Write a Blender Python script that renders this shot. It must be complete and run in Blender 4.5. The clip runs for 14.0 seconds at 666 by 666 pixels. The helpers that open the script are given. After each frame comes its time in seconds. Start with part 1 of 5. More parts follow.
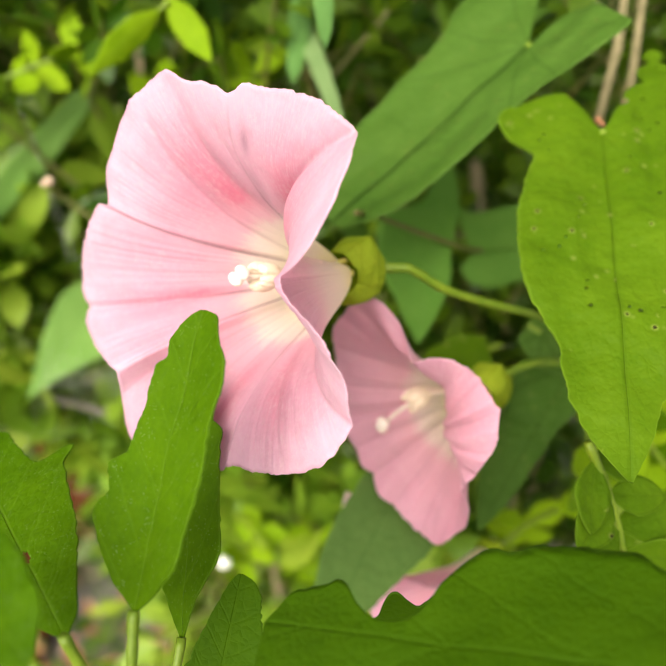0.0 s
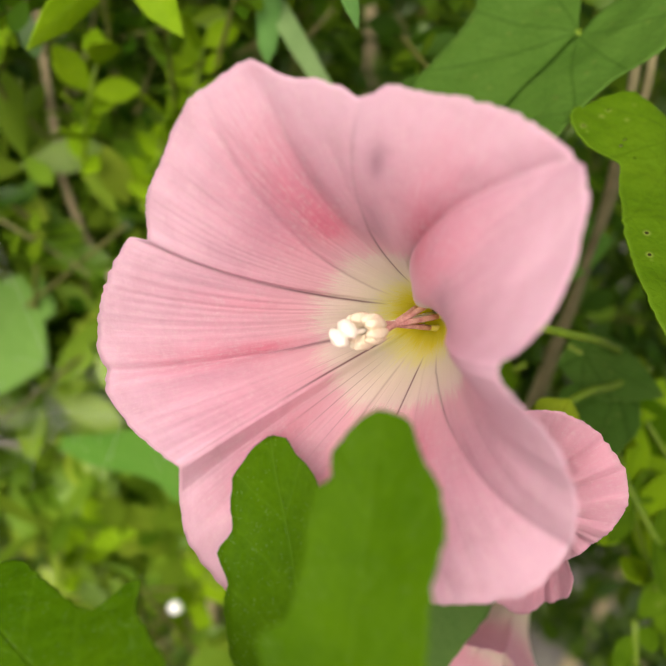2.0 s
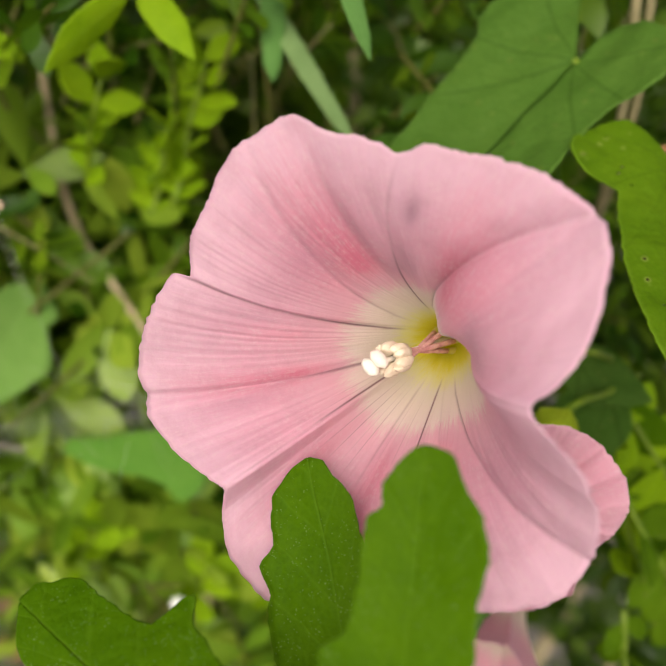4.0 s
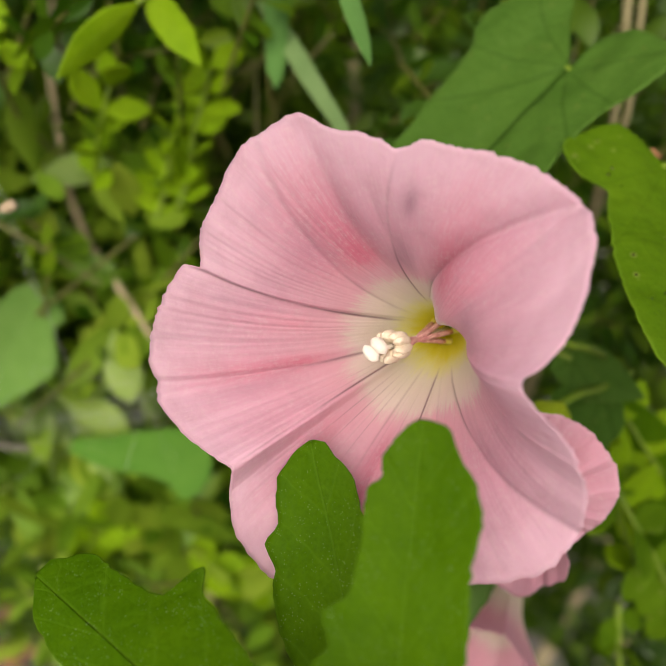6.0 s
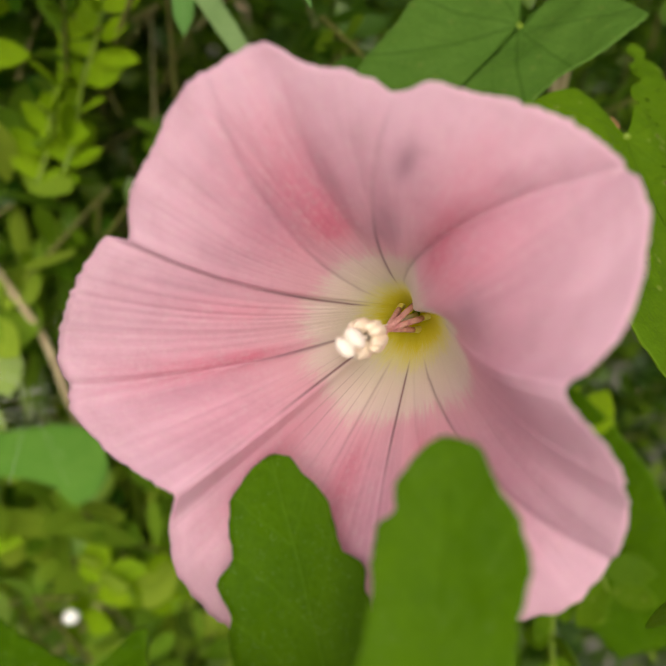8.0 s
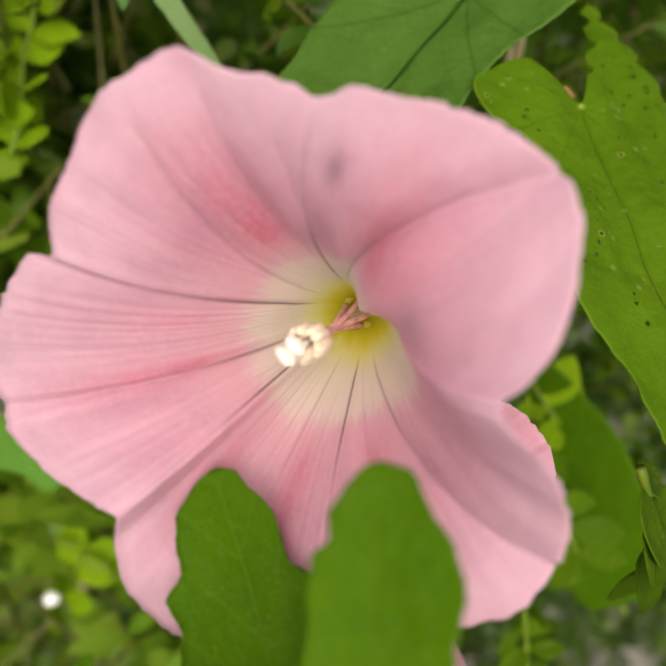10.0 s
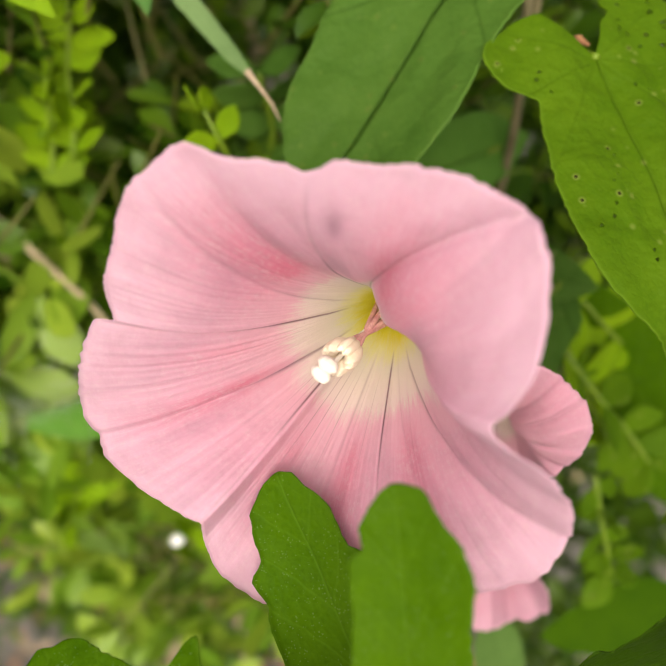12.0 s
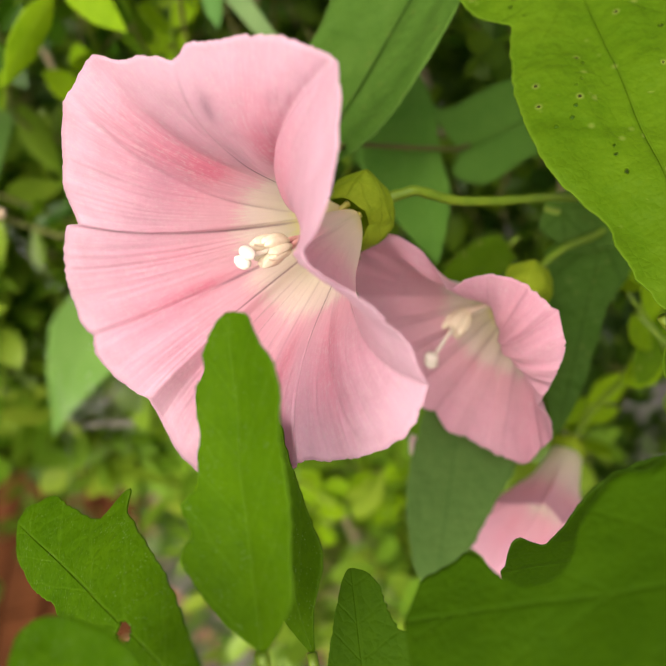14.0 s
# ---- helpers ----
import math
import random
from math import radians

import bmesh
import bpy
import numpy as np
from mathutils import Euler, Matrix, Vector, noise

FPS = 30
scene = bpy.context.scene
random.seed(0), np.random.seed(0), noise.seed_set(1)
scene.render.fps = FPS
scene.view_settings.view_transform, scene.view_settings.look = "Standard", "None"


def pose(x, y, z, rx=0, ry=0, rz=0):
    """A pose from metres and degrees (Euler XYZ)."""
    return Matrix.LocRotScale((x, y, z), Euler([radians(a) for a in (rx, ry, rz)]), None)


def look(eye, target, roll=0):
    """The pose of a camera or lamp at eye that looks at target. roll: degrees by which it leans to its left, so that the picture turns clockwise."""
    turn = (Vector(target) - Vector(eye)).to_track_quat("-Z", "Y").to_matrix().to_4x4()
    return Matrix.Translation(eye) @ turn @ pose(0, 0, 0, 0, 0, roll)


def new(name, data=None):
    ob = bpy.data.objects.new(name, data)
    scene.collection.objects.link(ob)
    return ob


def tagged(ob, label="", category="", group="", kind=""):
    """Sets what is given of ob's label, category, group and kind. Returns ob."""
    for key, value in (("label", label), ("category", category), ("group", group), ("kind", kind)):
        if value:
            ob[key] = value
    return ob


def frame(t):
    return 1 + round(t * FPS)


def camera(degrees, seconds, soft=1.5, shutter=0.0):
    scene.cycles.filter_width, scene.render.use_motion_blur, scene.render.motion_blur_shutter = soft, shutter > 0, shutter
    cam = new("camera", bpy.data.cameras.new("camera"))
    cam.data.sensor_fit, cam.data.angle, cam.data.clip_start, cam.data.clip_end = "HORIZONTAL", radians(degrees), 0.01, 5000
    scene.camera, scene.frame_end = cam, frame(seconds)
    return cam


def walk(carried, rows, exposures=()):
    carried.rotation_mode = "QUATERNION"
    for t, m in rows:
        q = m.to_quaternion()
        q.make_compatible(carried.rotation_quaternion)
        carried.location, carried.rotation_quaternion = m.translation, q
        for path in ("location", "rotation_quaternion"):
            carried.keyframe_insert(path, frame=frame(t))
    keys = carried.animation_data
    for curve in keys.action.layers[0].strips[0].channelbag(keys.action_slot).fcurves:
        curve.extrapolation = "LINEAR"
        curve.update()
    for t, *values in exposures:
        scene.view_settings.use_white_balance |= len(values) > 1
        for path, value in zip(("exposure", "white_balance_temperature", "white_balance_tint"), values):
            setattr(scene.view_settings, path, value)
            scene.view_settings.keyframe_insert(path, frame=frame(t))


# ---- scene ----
cam = camera(48.25, 14.0, soft=0.7)
cam.data.dof.use_dof = True
cam.data.dof.focus_distance = 0.090
cam.data.dof.aperture_fstop = 18.0
ROWS = [
    (0.0, -0.00000, -0.00000, 1.35000, 55.000, -0.000, -0.000),
    (0.5, -0.00653, 0.01549, 1.34906, 53.903, -1.256, -2.176),
    (1.0, -0.01988, 0.02323, 1.34592, 53.770, -2.928, -5.918),
    (1.5, -0.02789, 0.02512, 1.34296, 53.233, -4.287, -9.076),
    (2.0, -0.02943, 0.02760, 1.34438, 53.282, -4.769, -10.662),
    (2.5, -0.03081, 0.03151, 1.34424, 51.266, -4.617, -11.967),
    (3.0, -0.03282, 0.02993, 1.34750, 51.423, -4.995, -12.210),
    (5.5, -0.04002, 0.02408, 1.35264, 53.420, -5.934, -12.578),
    (6.0, -0.03841, 0.02207, 1.35192, 53.241, -5.719, -12.502),
    (6.5, -0.03724, 0.02031, 1.35284, 53.238, -5.175, -12.191),
    (7.0, -0.03938, 0.02268, 1.34842, 52.596, -5.967, -12.786),
    (7.5, -0.03954, 0.02913, 1.34453, 52.338, -8.835, -16.033),
    (8.0, -0.04288, 0.03792, 1.34182, 52.661, -11.114, -20.483),
    (8.5, -0.03886, 0.04058, 1.33947, 53.658, -11.632, -20.819),
    (11.0, -0.03682, 0.04128, 1.35584, 45.377, -6.117, -24.303),
    (11.5, -0.03513, 0.03947, 1.36099, 43.431, -1.496, -23.381),
    (12.0, -0.03238, 0.04047, 1.36168, 41.782, 0.058, -23.157),
    (12.5, -0.02901, 0.02695, 1.36256, 43.466, 5.205, -18.201),
    (13.0, -0.02091, 0.02306, 1.35364, 43.625, 8.444, -15.293),
    (13.5, -0.01168, 0.02195, 1.34744, 46.655, 11.175, -13.533),
    (14.0, -0.00502, 0.01066, 1.34778, 48.326, 13.300, -11.297),
]
EXPOSURES = ((0.0, 1.1, 7350, 10), (0.8, 0.80, 7350, 10), (1.6, 0.54, 7350, 10), (3.0, 0.5, 7350, 10), (5.5, 0.28, 7350, 10), (6.7, 0.32, 7350, 10), (7.5, 0.22, 7350, 10), (8.5, 0.25, 7350, 10), (11.0, 0.5, 7350, 10), (12.6, 0.62, 7350, 10), (14.0, 0.74, 7350, 10))
walk(cam, [(t, pose(x, y, z, rx, ry, rz)) for t, x, y, z, rx, ry, rz in ROWS], EXPOSURES)

# ---------------------------------------------------------------- light
world = bpy.data.worlds.new("overcast_sky")
scene.world = world
world.use_nodes = True
wn, wl = world.node_tree.nodes, world.node_tree.links
sky = wn.new("ShaderNodeTexSky")
sky.sky_type = "NISHITA"
sky.sun_disc = False
sky.sun_elevation, sky.sun_rotation = radians(45), radians(207)
sky.air_density, sky.dust_density, sky.ozone_density = 1.0, 4.0, 1.0
grey_sky = wn.new("ShaderNodeHueSaturation")
grey_sky.inputs["Saturation"].default_value = 0.5
wl.new(sky.outputs[0], grey_sky.inputs["Color"])
wl.new(grey_sky.outputs[0], wn["Background"].inputs[0])
wn["Background"].inputs[1].default_value = 0.105
sun_data = bpy.data.lights.new("sun", "SUN")
sun_data.energy, sun_data.angle, sun_data.color = 2.6, radians(60), (1.0, 0.97, 0.92)
sun = new("sun", sun_data)
sun.matrix_world = look((-0.62, -1.02, 2.52), (0.0, 0.1, 1.3))


# ---------------------------------------------------------------- material helpers
def material(name):
    m = bpy.data.materials.new(name)
    m.use_nodes = True
    return m, m.node_tree.nodes, m.node_tree.links, m.node_tree.nodes["Principled BSDF"]


def node(n, kind, **values):
    made = n.new(kind)
    for key, value in values.items():
        made.inputs[key.replace("_", " ")].default_value = value
    return made


def math_node(n, l, op, a, b=None, clamp=False):
    made = n.new("ShaderNodeMath")
    made.operation, made.use_clamp = op, clamp
    for k, value in enumerate((a, b)):
        if value is None:
            continue
        if isinstance(value, (int, float)):
            made.inputs[k].default_value = value
        else:
            l.new(value, made.inputs[k])
    return made.outputs[0]


def ramp(n, l, fac, stops):
    made = n.new("ShaderNodeValToRGB")
    while len(made.color_ramp.elements) < len(stops):
        made.color_ramp.elements.new(0.5)
    for e, (p, c) in zip(made.color_ramp.elements, stops):
        e.position, e.color = p, (*c, 1)
    l.new(fac, made.inputs[0])
    return made.outputs[0]


def mix(n, l, fac, a, b, how="MIX"):
    made = n.new("ShaderNodeMix")
    made.data_type, made.blend_type = "RGBA", how
    for k, value in ((0, fac), (6, a), (7, b)):
        if isinstance(value, (int, float)):
            made.inputs[k].default_value = value
        elif isinstance(value, tuple):
            made.inputs[k].default_value = (*value, 1)
        else:
            l.new(value, made.inputs[k])
    return made.outputs[2]


def noise_of(n, l, vector, scale, detail=4.0, rough=0.6):
    made = node(n, "ShaderNodeTexNoise", Scale=scale, Detail=detail, Roughness=rough)
    if vector is not None:
        l.new(vector, made.inputs["Vector"])
    return made.outputs["Fac"]


def stretched(n, l, vector, scale):
    made = n.new("ShaderNodeMapping")
    made.inputs["Scale"].default_value = scale
    l.new(vector, made.inputs["Vector"])
    return made.outputs[0]


def bump(n, l, height, strength, distance, into):
    made = node(n, "ShaderNodeBump", Strength=strength, Distance=distance)
    l.new(height, made.inputs["Height"])
    l.new(made.outputs[0], into.inputs["Normal"])
    return made.outputs[0]


def let_light_through(m, n, l, p, colour, share):
    """Adds the light that shines through a thin leaf or petal."""
    t = n.new("ShaderNodeBsdfTranslucent")
    if isinstance(colour, tuple):
        t.inputs[0].default_value = (*colour, 1)
    else:
        l.new(colour, t.inputs[0])
    add = n.new("ShaderNodeMixShader")
    add.inputs[0].default_value = share
    l.new(p.outputs[0], add.inputs[1])
    l.new(t.outputs[0], add.inputs[2])
    l.new(add.outputs[0], n["Material Output"].inputs[0])


def leaf_material(name, dark, light, vein, gloss=0.45, through_share=0.3, spots=0.0, ribs=8.0, vein_amount=0.5, hairs=0.0, pucker=1.2, fan=()):
    """A leaf: uv x runs from base to tip, y across from -1 to 1."""
    m, n, l, p = material(name)
    uv = n.new("ShaderNodeUVMap").outputs[0]
    pos = n.new("ShaderNodeTexCoord").outputs["Object"]
    sep = n.new("ShaderNodeSeparateXYZ")
    l.new(uv, sep.inputs[0])
    across = math_node(n, l, "ABSOLUTE", sep.outputs[1])
    wobble = noise_of(n, l, pos, 160.0, 2.0)
    slant = math_node(n, l, "SUBTRACT", math_node(n, l, "MULTIPLY", sep.outputs[0], ribs), math_node(n, l, "MULTIPLY", across, 1.6))
    slant = math_node(n, l, "ADD", slant, math_node(n, l, "MULTIPLY", wobble, 0.5))
    tooth = math_node(n, l, "PINGPONG", slant, 0.5)
    side_vein = math_node(n, l, "MULTIPLY", math_node(n, l, "SUBTRACT", 1.0, math_node(n, l, "MULTIPLY", tooth, 14.0), True), 0.55)
    mid_vein = math_node(n, l, "SUBTRACT", 1.0, math_node(n, l, "MULTIPLY", across, 34.0), True)
    veins = math_node(n, l, "MAXIMUM", side_vein, mid_vein)
    if fan:
        # main veins spread from the stalk, in millimetres of the flat blade
        flat = n.new("ShaderNodeAttribute")
        flat.attribute_name = "plane"
        at = n.new("ShaderNodeSeparateXYZ")
        l.new(flat.outputs["Vector"], at.inputs[0])
        reach = math_node(n, l, "ADD", math_node(n, l, "MULTIPLY", at.outputs[0], at.outputs[0]), math_node(n, l, "MULTIPLY", at.outputs[1], at.outputs[1]))
        sway = math_node(n, l, "MULTIPLY", math_node(n, l, "SUBTRACT", noise_of(n, l, pos, 60.0, 2.0), 0.5), 2.2)
        veins = math_node(n, l, "MAXIMUM", math_node(n, l, "MULTIPLY", side_vein, 0.35), mid_vein)
        for angle in fan:
            ca, sa = math.cos(radians(angle)), math.sin(radians(angle))
            along = math_node(n, l, "ADD", math_node(n, l, "MULTIPLY", at.outputs[0], ca), math_node(n, l, "MULTIPLY", at.outputs[1], sa))
            off = math_node(n, l, "SUBTRACT", math_node(n, l, "MULTIPLY", at.outputs[1], ca), math_node(n, l, "MULTIPLY", at.outputs[0], sa))
            bow = math_node(n, l, "MULTIPLY", reach, 0.006 if angle < 0 else -0.006)
            off = math_node(n, l, "ABSOLUTE", math_node(n, l, "ADD", math_node(n, l, "ADD", off, bow), sway))
            line = math_node(n, l, "SUBTRACT", 1.0, math_node(n, l, "MULTIPLY", off, 2.2), True)
            line = math_node(n, l, "MULTIPLY", line, math_node(n, l, "GREATER_THAN", along, 0.0))
            veins = math_node(n, l, "MAXIMUM", veins, math_node(n, l, "MULTIPLY", line, 0.75))
    net = n.new("ShaderNodeTexVoronoi")
    net.feature = "DISTANCE_TO_EDGE"
    net.inputs["Scale"].default_value = 900.0
    l.new(pos, net.inputs["Vector"])
    cells = math_node(n, l, "MULTIPLY", net.outputs["Distance"], 3.0, True)
    big = noise_of(n, l, pos, 70.0, 5.0)
    fine = noise_of(n, l, pos, 1900.0, 4.0, 0.7)
    blotch = noise_of(n, l, pos, 320.0, 6.0, 0.7)
    fac = math_node(n, l, "ADD", math_node(n, l, "MULTIPLY", big, 0.55), math_node(n, l, "MULTIPLY", fine, 0.32))
    fac = math_node(n, l, "ADD", fac, math_node(n, l, "MULTIPLY", blotch, 0.38))
    rnd = n.new("ShaderNodeObjectInfo").outputs["Random"]
    fac = math_node(n, l, "ADD", fac, math_node(n, l, "MULTIPLY", rnd, 0.15))
    colour = ramp(n, l, fac, ((0.38, dark), (0.92, light)))
    colour = mix(n, l, math_node(n, l, "MULTIPLY", veins, vein_amount), colour, vein)
    mesh_lines = math_node(n, l, "MULTIPLY", math_node(n, l, "SUBTRACT", 1.0, math_node(n, l, "MULTIPLY", net.outputs["Distance"], 9.0), True), 0.05)
    colour = mix(n, l, mesh_lines, colour, vein)
    if hairs:
        specks = n.new("ShaderNodeTexVoronoi")
        specks.inputs["Scale"].default_value = 2400.0
        l.new(pos, specks.inputs["Vector"])
        lit = math_node(n, l, "MULTIPLY", math_node(n, l, "LESS_THAN", specks.outputs["Distance"], math_node(n, l, "MULTIPLY", noise_of(n, l, pos, 900.0, 2.0), 0.36)), math_node(n, l, "GREATER_THAN", noise_of(n, l, pos, 420.0, 2.0), 0.47))
        colour = mix(n, l, math_node(n, l, "MULTIPLY", lit, hairs), colour, (0.42, 0.52, 0.30))
    if spots:
        dots = n.new("ShaderNodeTexVoronoi")
        dots.inputs["Scale"].default_value = 430.0
        l.new(pos, dots.inputs["Vector"])
        patch = math_node(n, l, "GREATER_THAN", noise_of(n, l, pos, 130.0, 2.0), 0.52)
        few = math_node(n, l, "MULTIPLY", patch, spots)
        pale = math_node(n, l, "MULTIPLY", math_node(n, l, "SUBTRACT", 1.0, math_node(n, l, "MULTIPLY", dots.outputs["Distance"], 3.4), True), few)
        colour = mix(n, l, pale, colour, (0.30, 0.36, 0.08))
        core = math_node(n, l, "MULTIPLY", math_node(n, l, "LESS_THAN", dots.outputs["Distance"], 0.12), few)
        colour = mix(n, l, core, colour, (0.03, 0.03, 0.01))
    edge = n.new("ShaderNodeAttribute")
    edge.attribute_name = "edge"
    margin = math_node(n, l, "MULTIPLY", math_node(n, l, "SUBTRACT", edge.outputs["Fac"], 0.955), 14.0, True)
    colour = mix(n, l, margin, colour, tuple(min(1.0, c * 1.25 + 0.01) for c in light))
    l.new(colour, p.inputs["Base Color"])
    rough = math_node(n, l, "ADD", gloss - 0.1, math_node(n, l, "MULTIPLY", big, 0.25))
    l.new(rough, p.inputs["Roughness"])
    p.inputs["Specular IOR Level"].default_value = 0.05
    h = math_node(n, l, "ADD", math_node(n, l, "MULTIPLY", cells, 0.14), math_node(n, l, "MULTIPLY", veins, -0.3))
    h = math_node(n, l, "ADD", h, math_node(n, l, "MULTIPLY", big, 1.5))
    h = math_node(n, l, "ADD", h, math_node(n, l, "MULTIPLY", noise_of(n, l, pos, 190.0, 2.0), pucker))
    bump(n, l, h, 0.6, 0.0006, p)
    let_light_through(m, n, l, p, colour, through_share)
    return m


def plain_material(name, dark, light, scale, rough=0.6, relief=0.3, depth=0.0004, stretch=None, share=0.0, shine=0.5):
    m, n, l, p = material(name)
    pos = n.new("ShaderNodeTexCoord").outputs["Object"]
    if stretch:
        pos = stretched(n, l, pos, stretch)
    a = noise_of(n, l, pos, scale, 5.0)
    b = noise_of(n, l, pos, scale * 9, 3.0)
    fac = math_node(n, l, "ADD", math_node(n, l, "MULTIPLY", a, 0.7), math_node(n, l, "MULTIPLY", b, 0.3))
    colour = ramp(n, l, fac, ((0.32, dark), (0.68, light)))
    l.new(colour, p.inputs["Base Color"])
    p.inputs["Roughness"].default_value = rough
    p.inputs["Specular IOR Level"].default_value = shine
    bump(n, l, fac, relief, depth, p)
    if share:
        let_light_through(m, n, l, p, colour, share)
    return m


def petal_material(name, inner):
    """uv x goes round the flower, y from the tube's foot to the rim; the attribute vein marks the seams."""
    m, n, l, p = material(name)
    uv = n.new("ShaderNodeUVMap").outputs[0]
    sep = n.new("ShaderNodeSeparateXYZ")
    l.new(uv, sep.inputs[0])
    vein = n.new("ShaderNodeAttribute")
    vein.attribute_name = "vein"
    band = n.new("ShaderNodeAttribute")
    band.attribute_name = "band"
    wave = noise_of(n, l, stretched(n, l, uv, (9.0, 5.0, 1.0)), 1.0, 2.0)
    bent = n.new("ShaderNodeVectorMath")
    bent.operation = "ADD"
    sway = n.new("ShaderNodeCombineXYZ")
    l.new(math_node(n, l, "MULTIPLY", wave, 0.05), sway.inputs[0])
    l.new(uv, bent.inputs[0])
    l.new(sway.outputs[0], bent.inputs[1])
    flow = bent.outputs[0]
    streak = noise_of(n, l, stretched(n, l, flow, (150.0, 9.0, 1.0)), 1.0, 5.0, 0.75)
    fine = noise_of(n, l, stretched(n, l, uv, (560.0, 18.0, 1.0)), 1.0, 4.0, 0.7)
    cloud = noise_of(n, l, stretched(n, l, flow, (22.0, 11.0, 1.0)), 1.0, 7.0, 0.72)
    broad = noise_of(n, l, stretched(n, l, flow, (8.0, 3.0, 1.0)), 1.0, 2.0)
    v = math_node(n, l, "ADD", sep.outputs[1], math_node(n, l, "MULTIPLY", math_node(n, l, "SUBTRACT", streak, 0.5), 0.15))
    v = math_node(n, l, "SUBTRACT", v, math_node(n, l, "MULTIPLY", math_node(n, l, "SUBTRACT", broad, 0.5), 0.10))
    v = math_node(n, l, "ADD", v, math_node(n, l, "MULTIPLY", math_node(n, l, "SUBTRACT", fine, 0.5), 0.14))
    v = math_node(n, l, "ADD", v, math_node(n, l, "MULTIPLY", band.outputs["Fac"], 0.03))
    if inner:
        colour = ramp(n, l, v, ((0.10, (0.80, 0.70, 0.03)), (0.18, (0.88, 0.80, 0.08)), (0.25, (0.90, 0.86, 0.44)), (0.32, (0.89, 0.82, 0.70)), (0.47, (0.90, 0.765, 0.745)),
                                (0.535, (0.88, 0.53, 0.645)), (0.76, (0.87, 0.52, 0.665)), (0.97, (0.88, 0.62, 0.765))))
    else:
        colour = ramp(n, l, v, ((0.22, (0.86, 0.80, 0.70)), (0.50, (0.87, 0.76, 0.71)), (0.68, (0.87, 0.62, 0.68)), (0.97, (0.89, 0.58, 0.69))))
    pos = n.new("ShaderNodeTexCoord").outputs["Object"]
    grain = noise_of(n, l, pos, 1500.0, 5.0, 0.7)
    crumple = noise_of(n, l, pos, 420.0, 4.0, 0.6)
    pink = math_node(n, l, "MULTIPLY", math_node(n, l, "SUBTRACT", v, 0.54), 9.0, True)
    deep = math_node(n, l, "MULTIPLY", math_node(n, l, "MULTIPLY", band.outputs["Fac"], 0.95 if inner else 0.2), pink)
    deep = math_node(n, l, "MULTIPLY", deep, math_node(n, l, "MULTIPLY", math_node(n, l, "SUBTRACT", 1.02, v), 2.6, True))
    colour = mix(n, l, deep, colour, (0.80, 0.23, 0.36))
    mauve = math_node(n, l, "MULTIPLY", math_node(n, l, "MULTIPLY", math_node(n, l, "SUBTRACT", cloud, 0.47), 4.0, True), pink)
    colour = mix(n, l, math_node(n, l, "MULTIPLY", mauve, 0.38), colour, (0.64, 0.36, 0.46))
    pale = math_node(n, l, "MULTIPLY", math_node(n, l, "MULTIPLY", math_node(n, l, "SUBTRACT", math_node(n, l, "ADD", math_node(n, l, "MULTIPLY", fine, 0.45), math_node(n, l, "MULTIPLY", grain, 0.55)), 0.49), 6.0, True), 0.55)
    colour = mix(n, l, math_node(n, l, "MULTIPLY", pale, pink), colour, (0.91, 0.70, 0.76))
    # mauve mottling, with some of the petal's soft shade put into the colour
    mauve_shade = n.new("ShaderNodeAttribute")
    mauve_shade.attribute_name = "mauve_shade"
    colour = mix(n, l, math_node(n, l, "MULTIPLY", mauve_shade.outputs["Fac"], math_node(n, l, "MULTIPLY", streak, 1.3, True)), colour, (0.47, 0.24, 0.35))
    colour = mix(n, l, math_node(n, l, "MULTIPLY", vein.outputs["Fac"], 0.85 if inner else 0.4), colour, (0.22, 0.09, 0.12))
    l.new(colour, p.inputs["Base Color"])
    p.inputs["Roughness"].default_value = 0.55
    p.inputs["Specular IOR Level"].default_value = 0.25
    p.inputs["Sheen Weight"].default_value = 0.15
    h = math_node(n, l, "ADD", math_node(n, l, "MULTIPLY", streak, 0.08), math_node(n, l, "MULTIPLY", fine, 0.32))
    h = math_node(n, l, "ADD", h, math_node(n, l, "ADD", math_node(n, l, "MULTIPLY", grain, 0.35), math_node(n, l, "MULTIPLY", crumple, 1.1)))
    bump(n, l, h, 0.5, 0.00042, p)
    let_light_through(m, n, l, p, colour, 0.6)
    return m


PETAL = petal_material("pink_petal", True)
PETAL_BACK = petal_material("pink_petal_back", False)
LEAF_FRONT = leaf_material("toothed_leaf_green", (0.025, 0.086, 0.001), (0.078, 0.174, 0.003), (0.10, 0.21, 0.012), 0.52, 0.34, 0.0, 5.0, 0.38, 0.16, 2.5)
LEAF_BIG = leaf_material("yellow_green_leaf", (0.053, 0.136, 0.004), (0.120, 0.230, 0.010), (0.070, 0.150, 0.006), 0.46, 0.40, 0.95, 4.5, 0.45, 0.0, 3.5, fan=(30.0, -30.0, 66.0, -66.0, 118.0, -118.0))
LEAF_UPPER = leaf_material("mid_green_leaf", (0.042, 0.122, 0.014), (0.098, 0.202, 0.032), (0.028, 0.082, 0.008), 0.42, 0.40, 0.25, 4.5, 0.6, 0.0, 4.0, fan=(30.0, -30.0, 66.0, -66.0, 118.0, -118.0))
LEAF_SOFT = leaf_material("soft_green_leaf", (0.075, 0.165, 0.034), (0.135, 0.245, 0.062), (0.060, 0.140, 0.026), 0.42, 0.40, 0.0, 4.5, 0.5, 0.0, 3.0, fan=(30.0, -30.0, 66.0, -66.0))
LEAF_BLUE = leaf_material("cool_green_leaf", (0.075, 0.22, 0.026), (0.14, 0.31, 0.05), (0.17, 0.34, 0.08), 0.55, 0.35, 0.0, 6.0, 0.3)
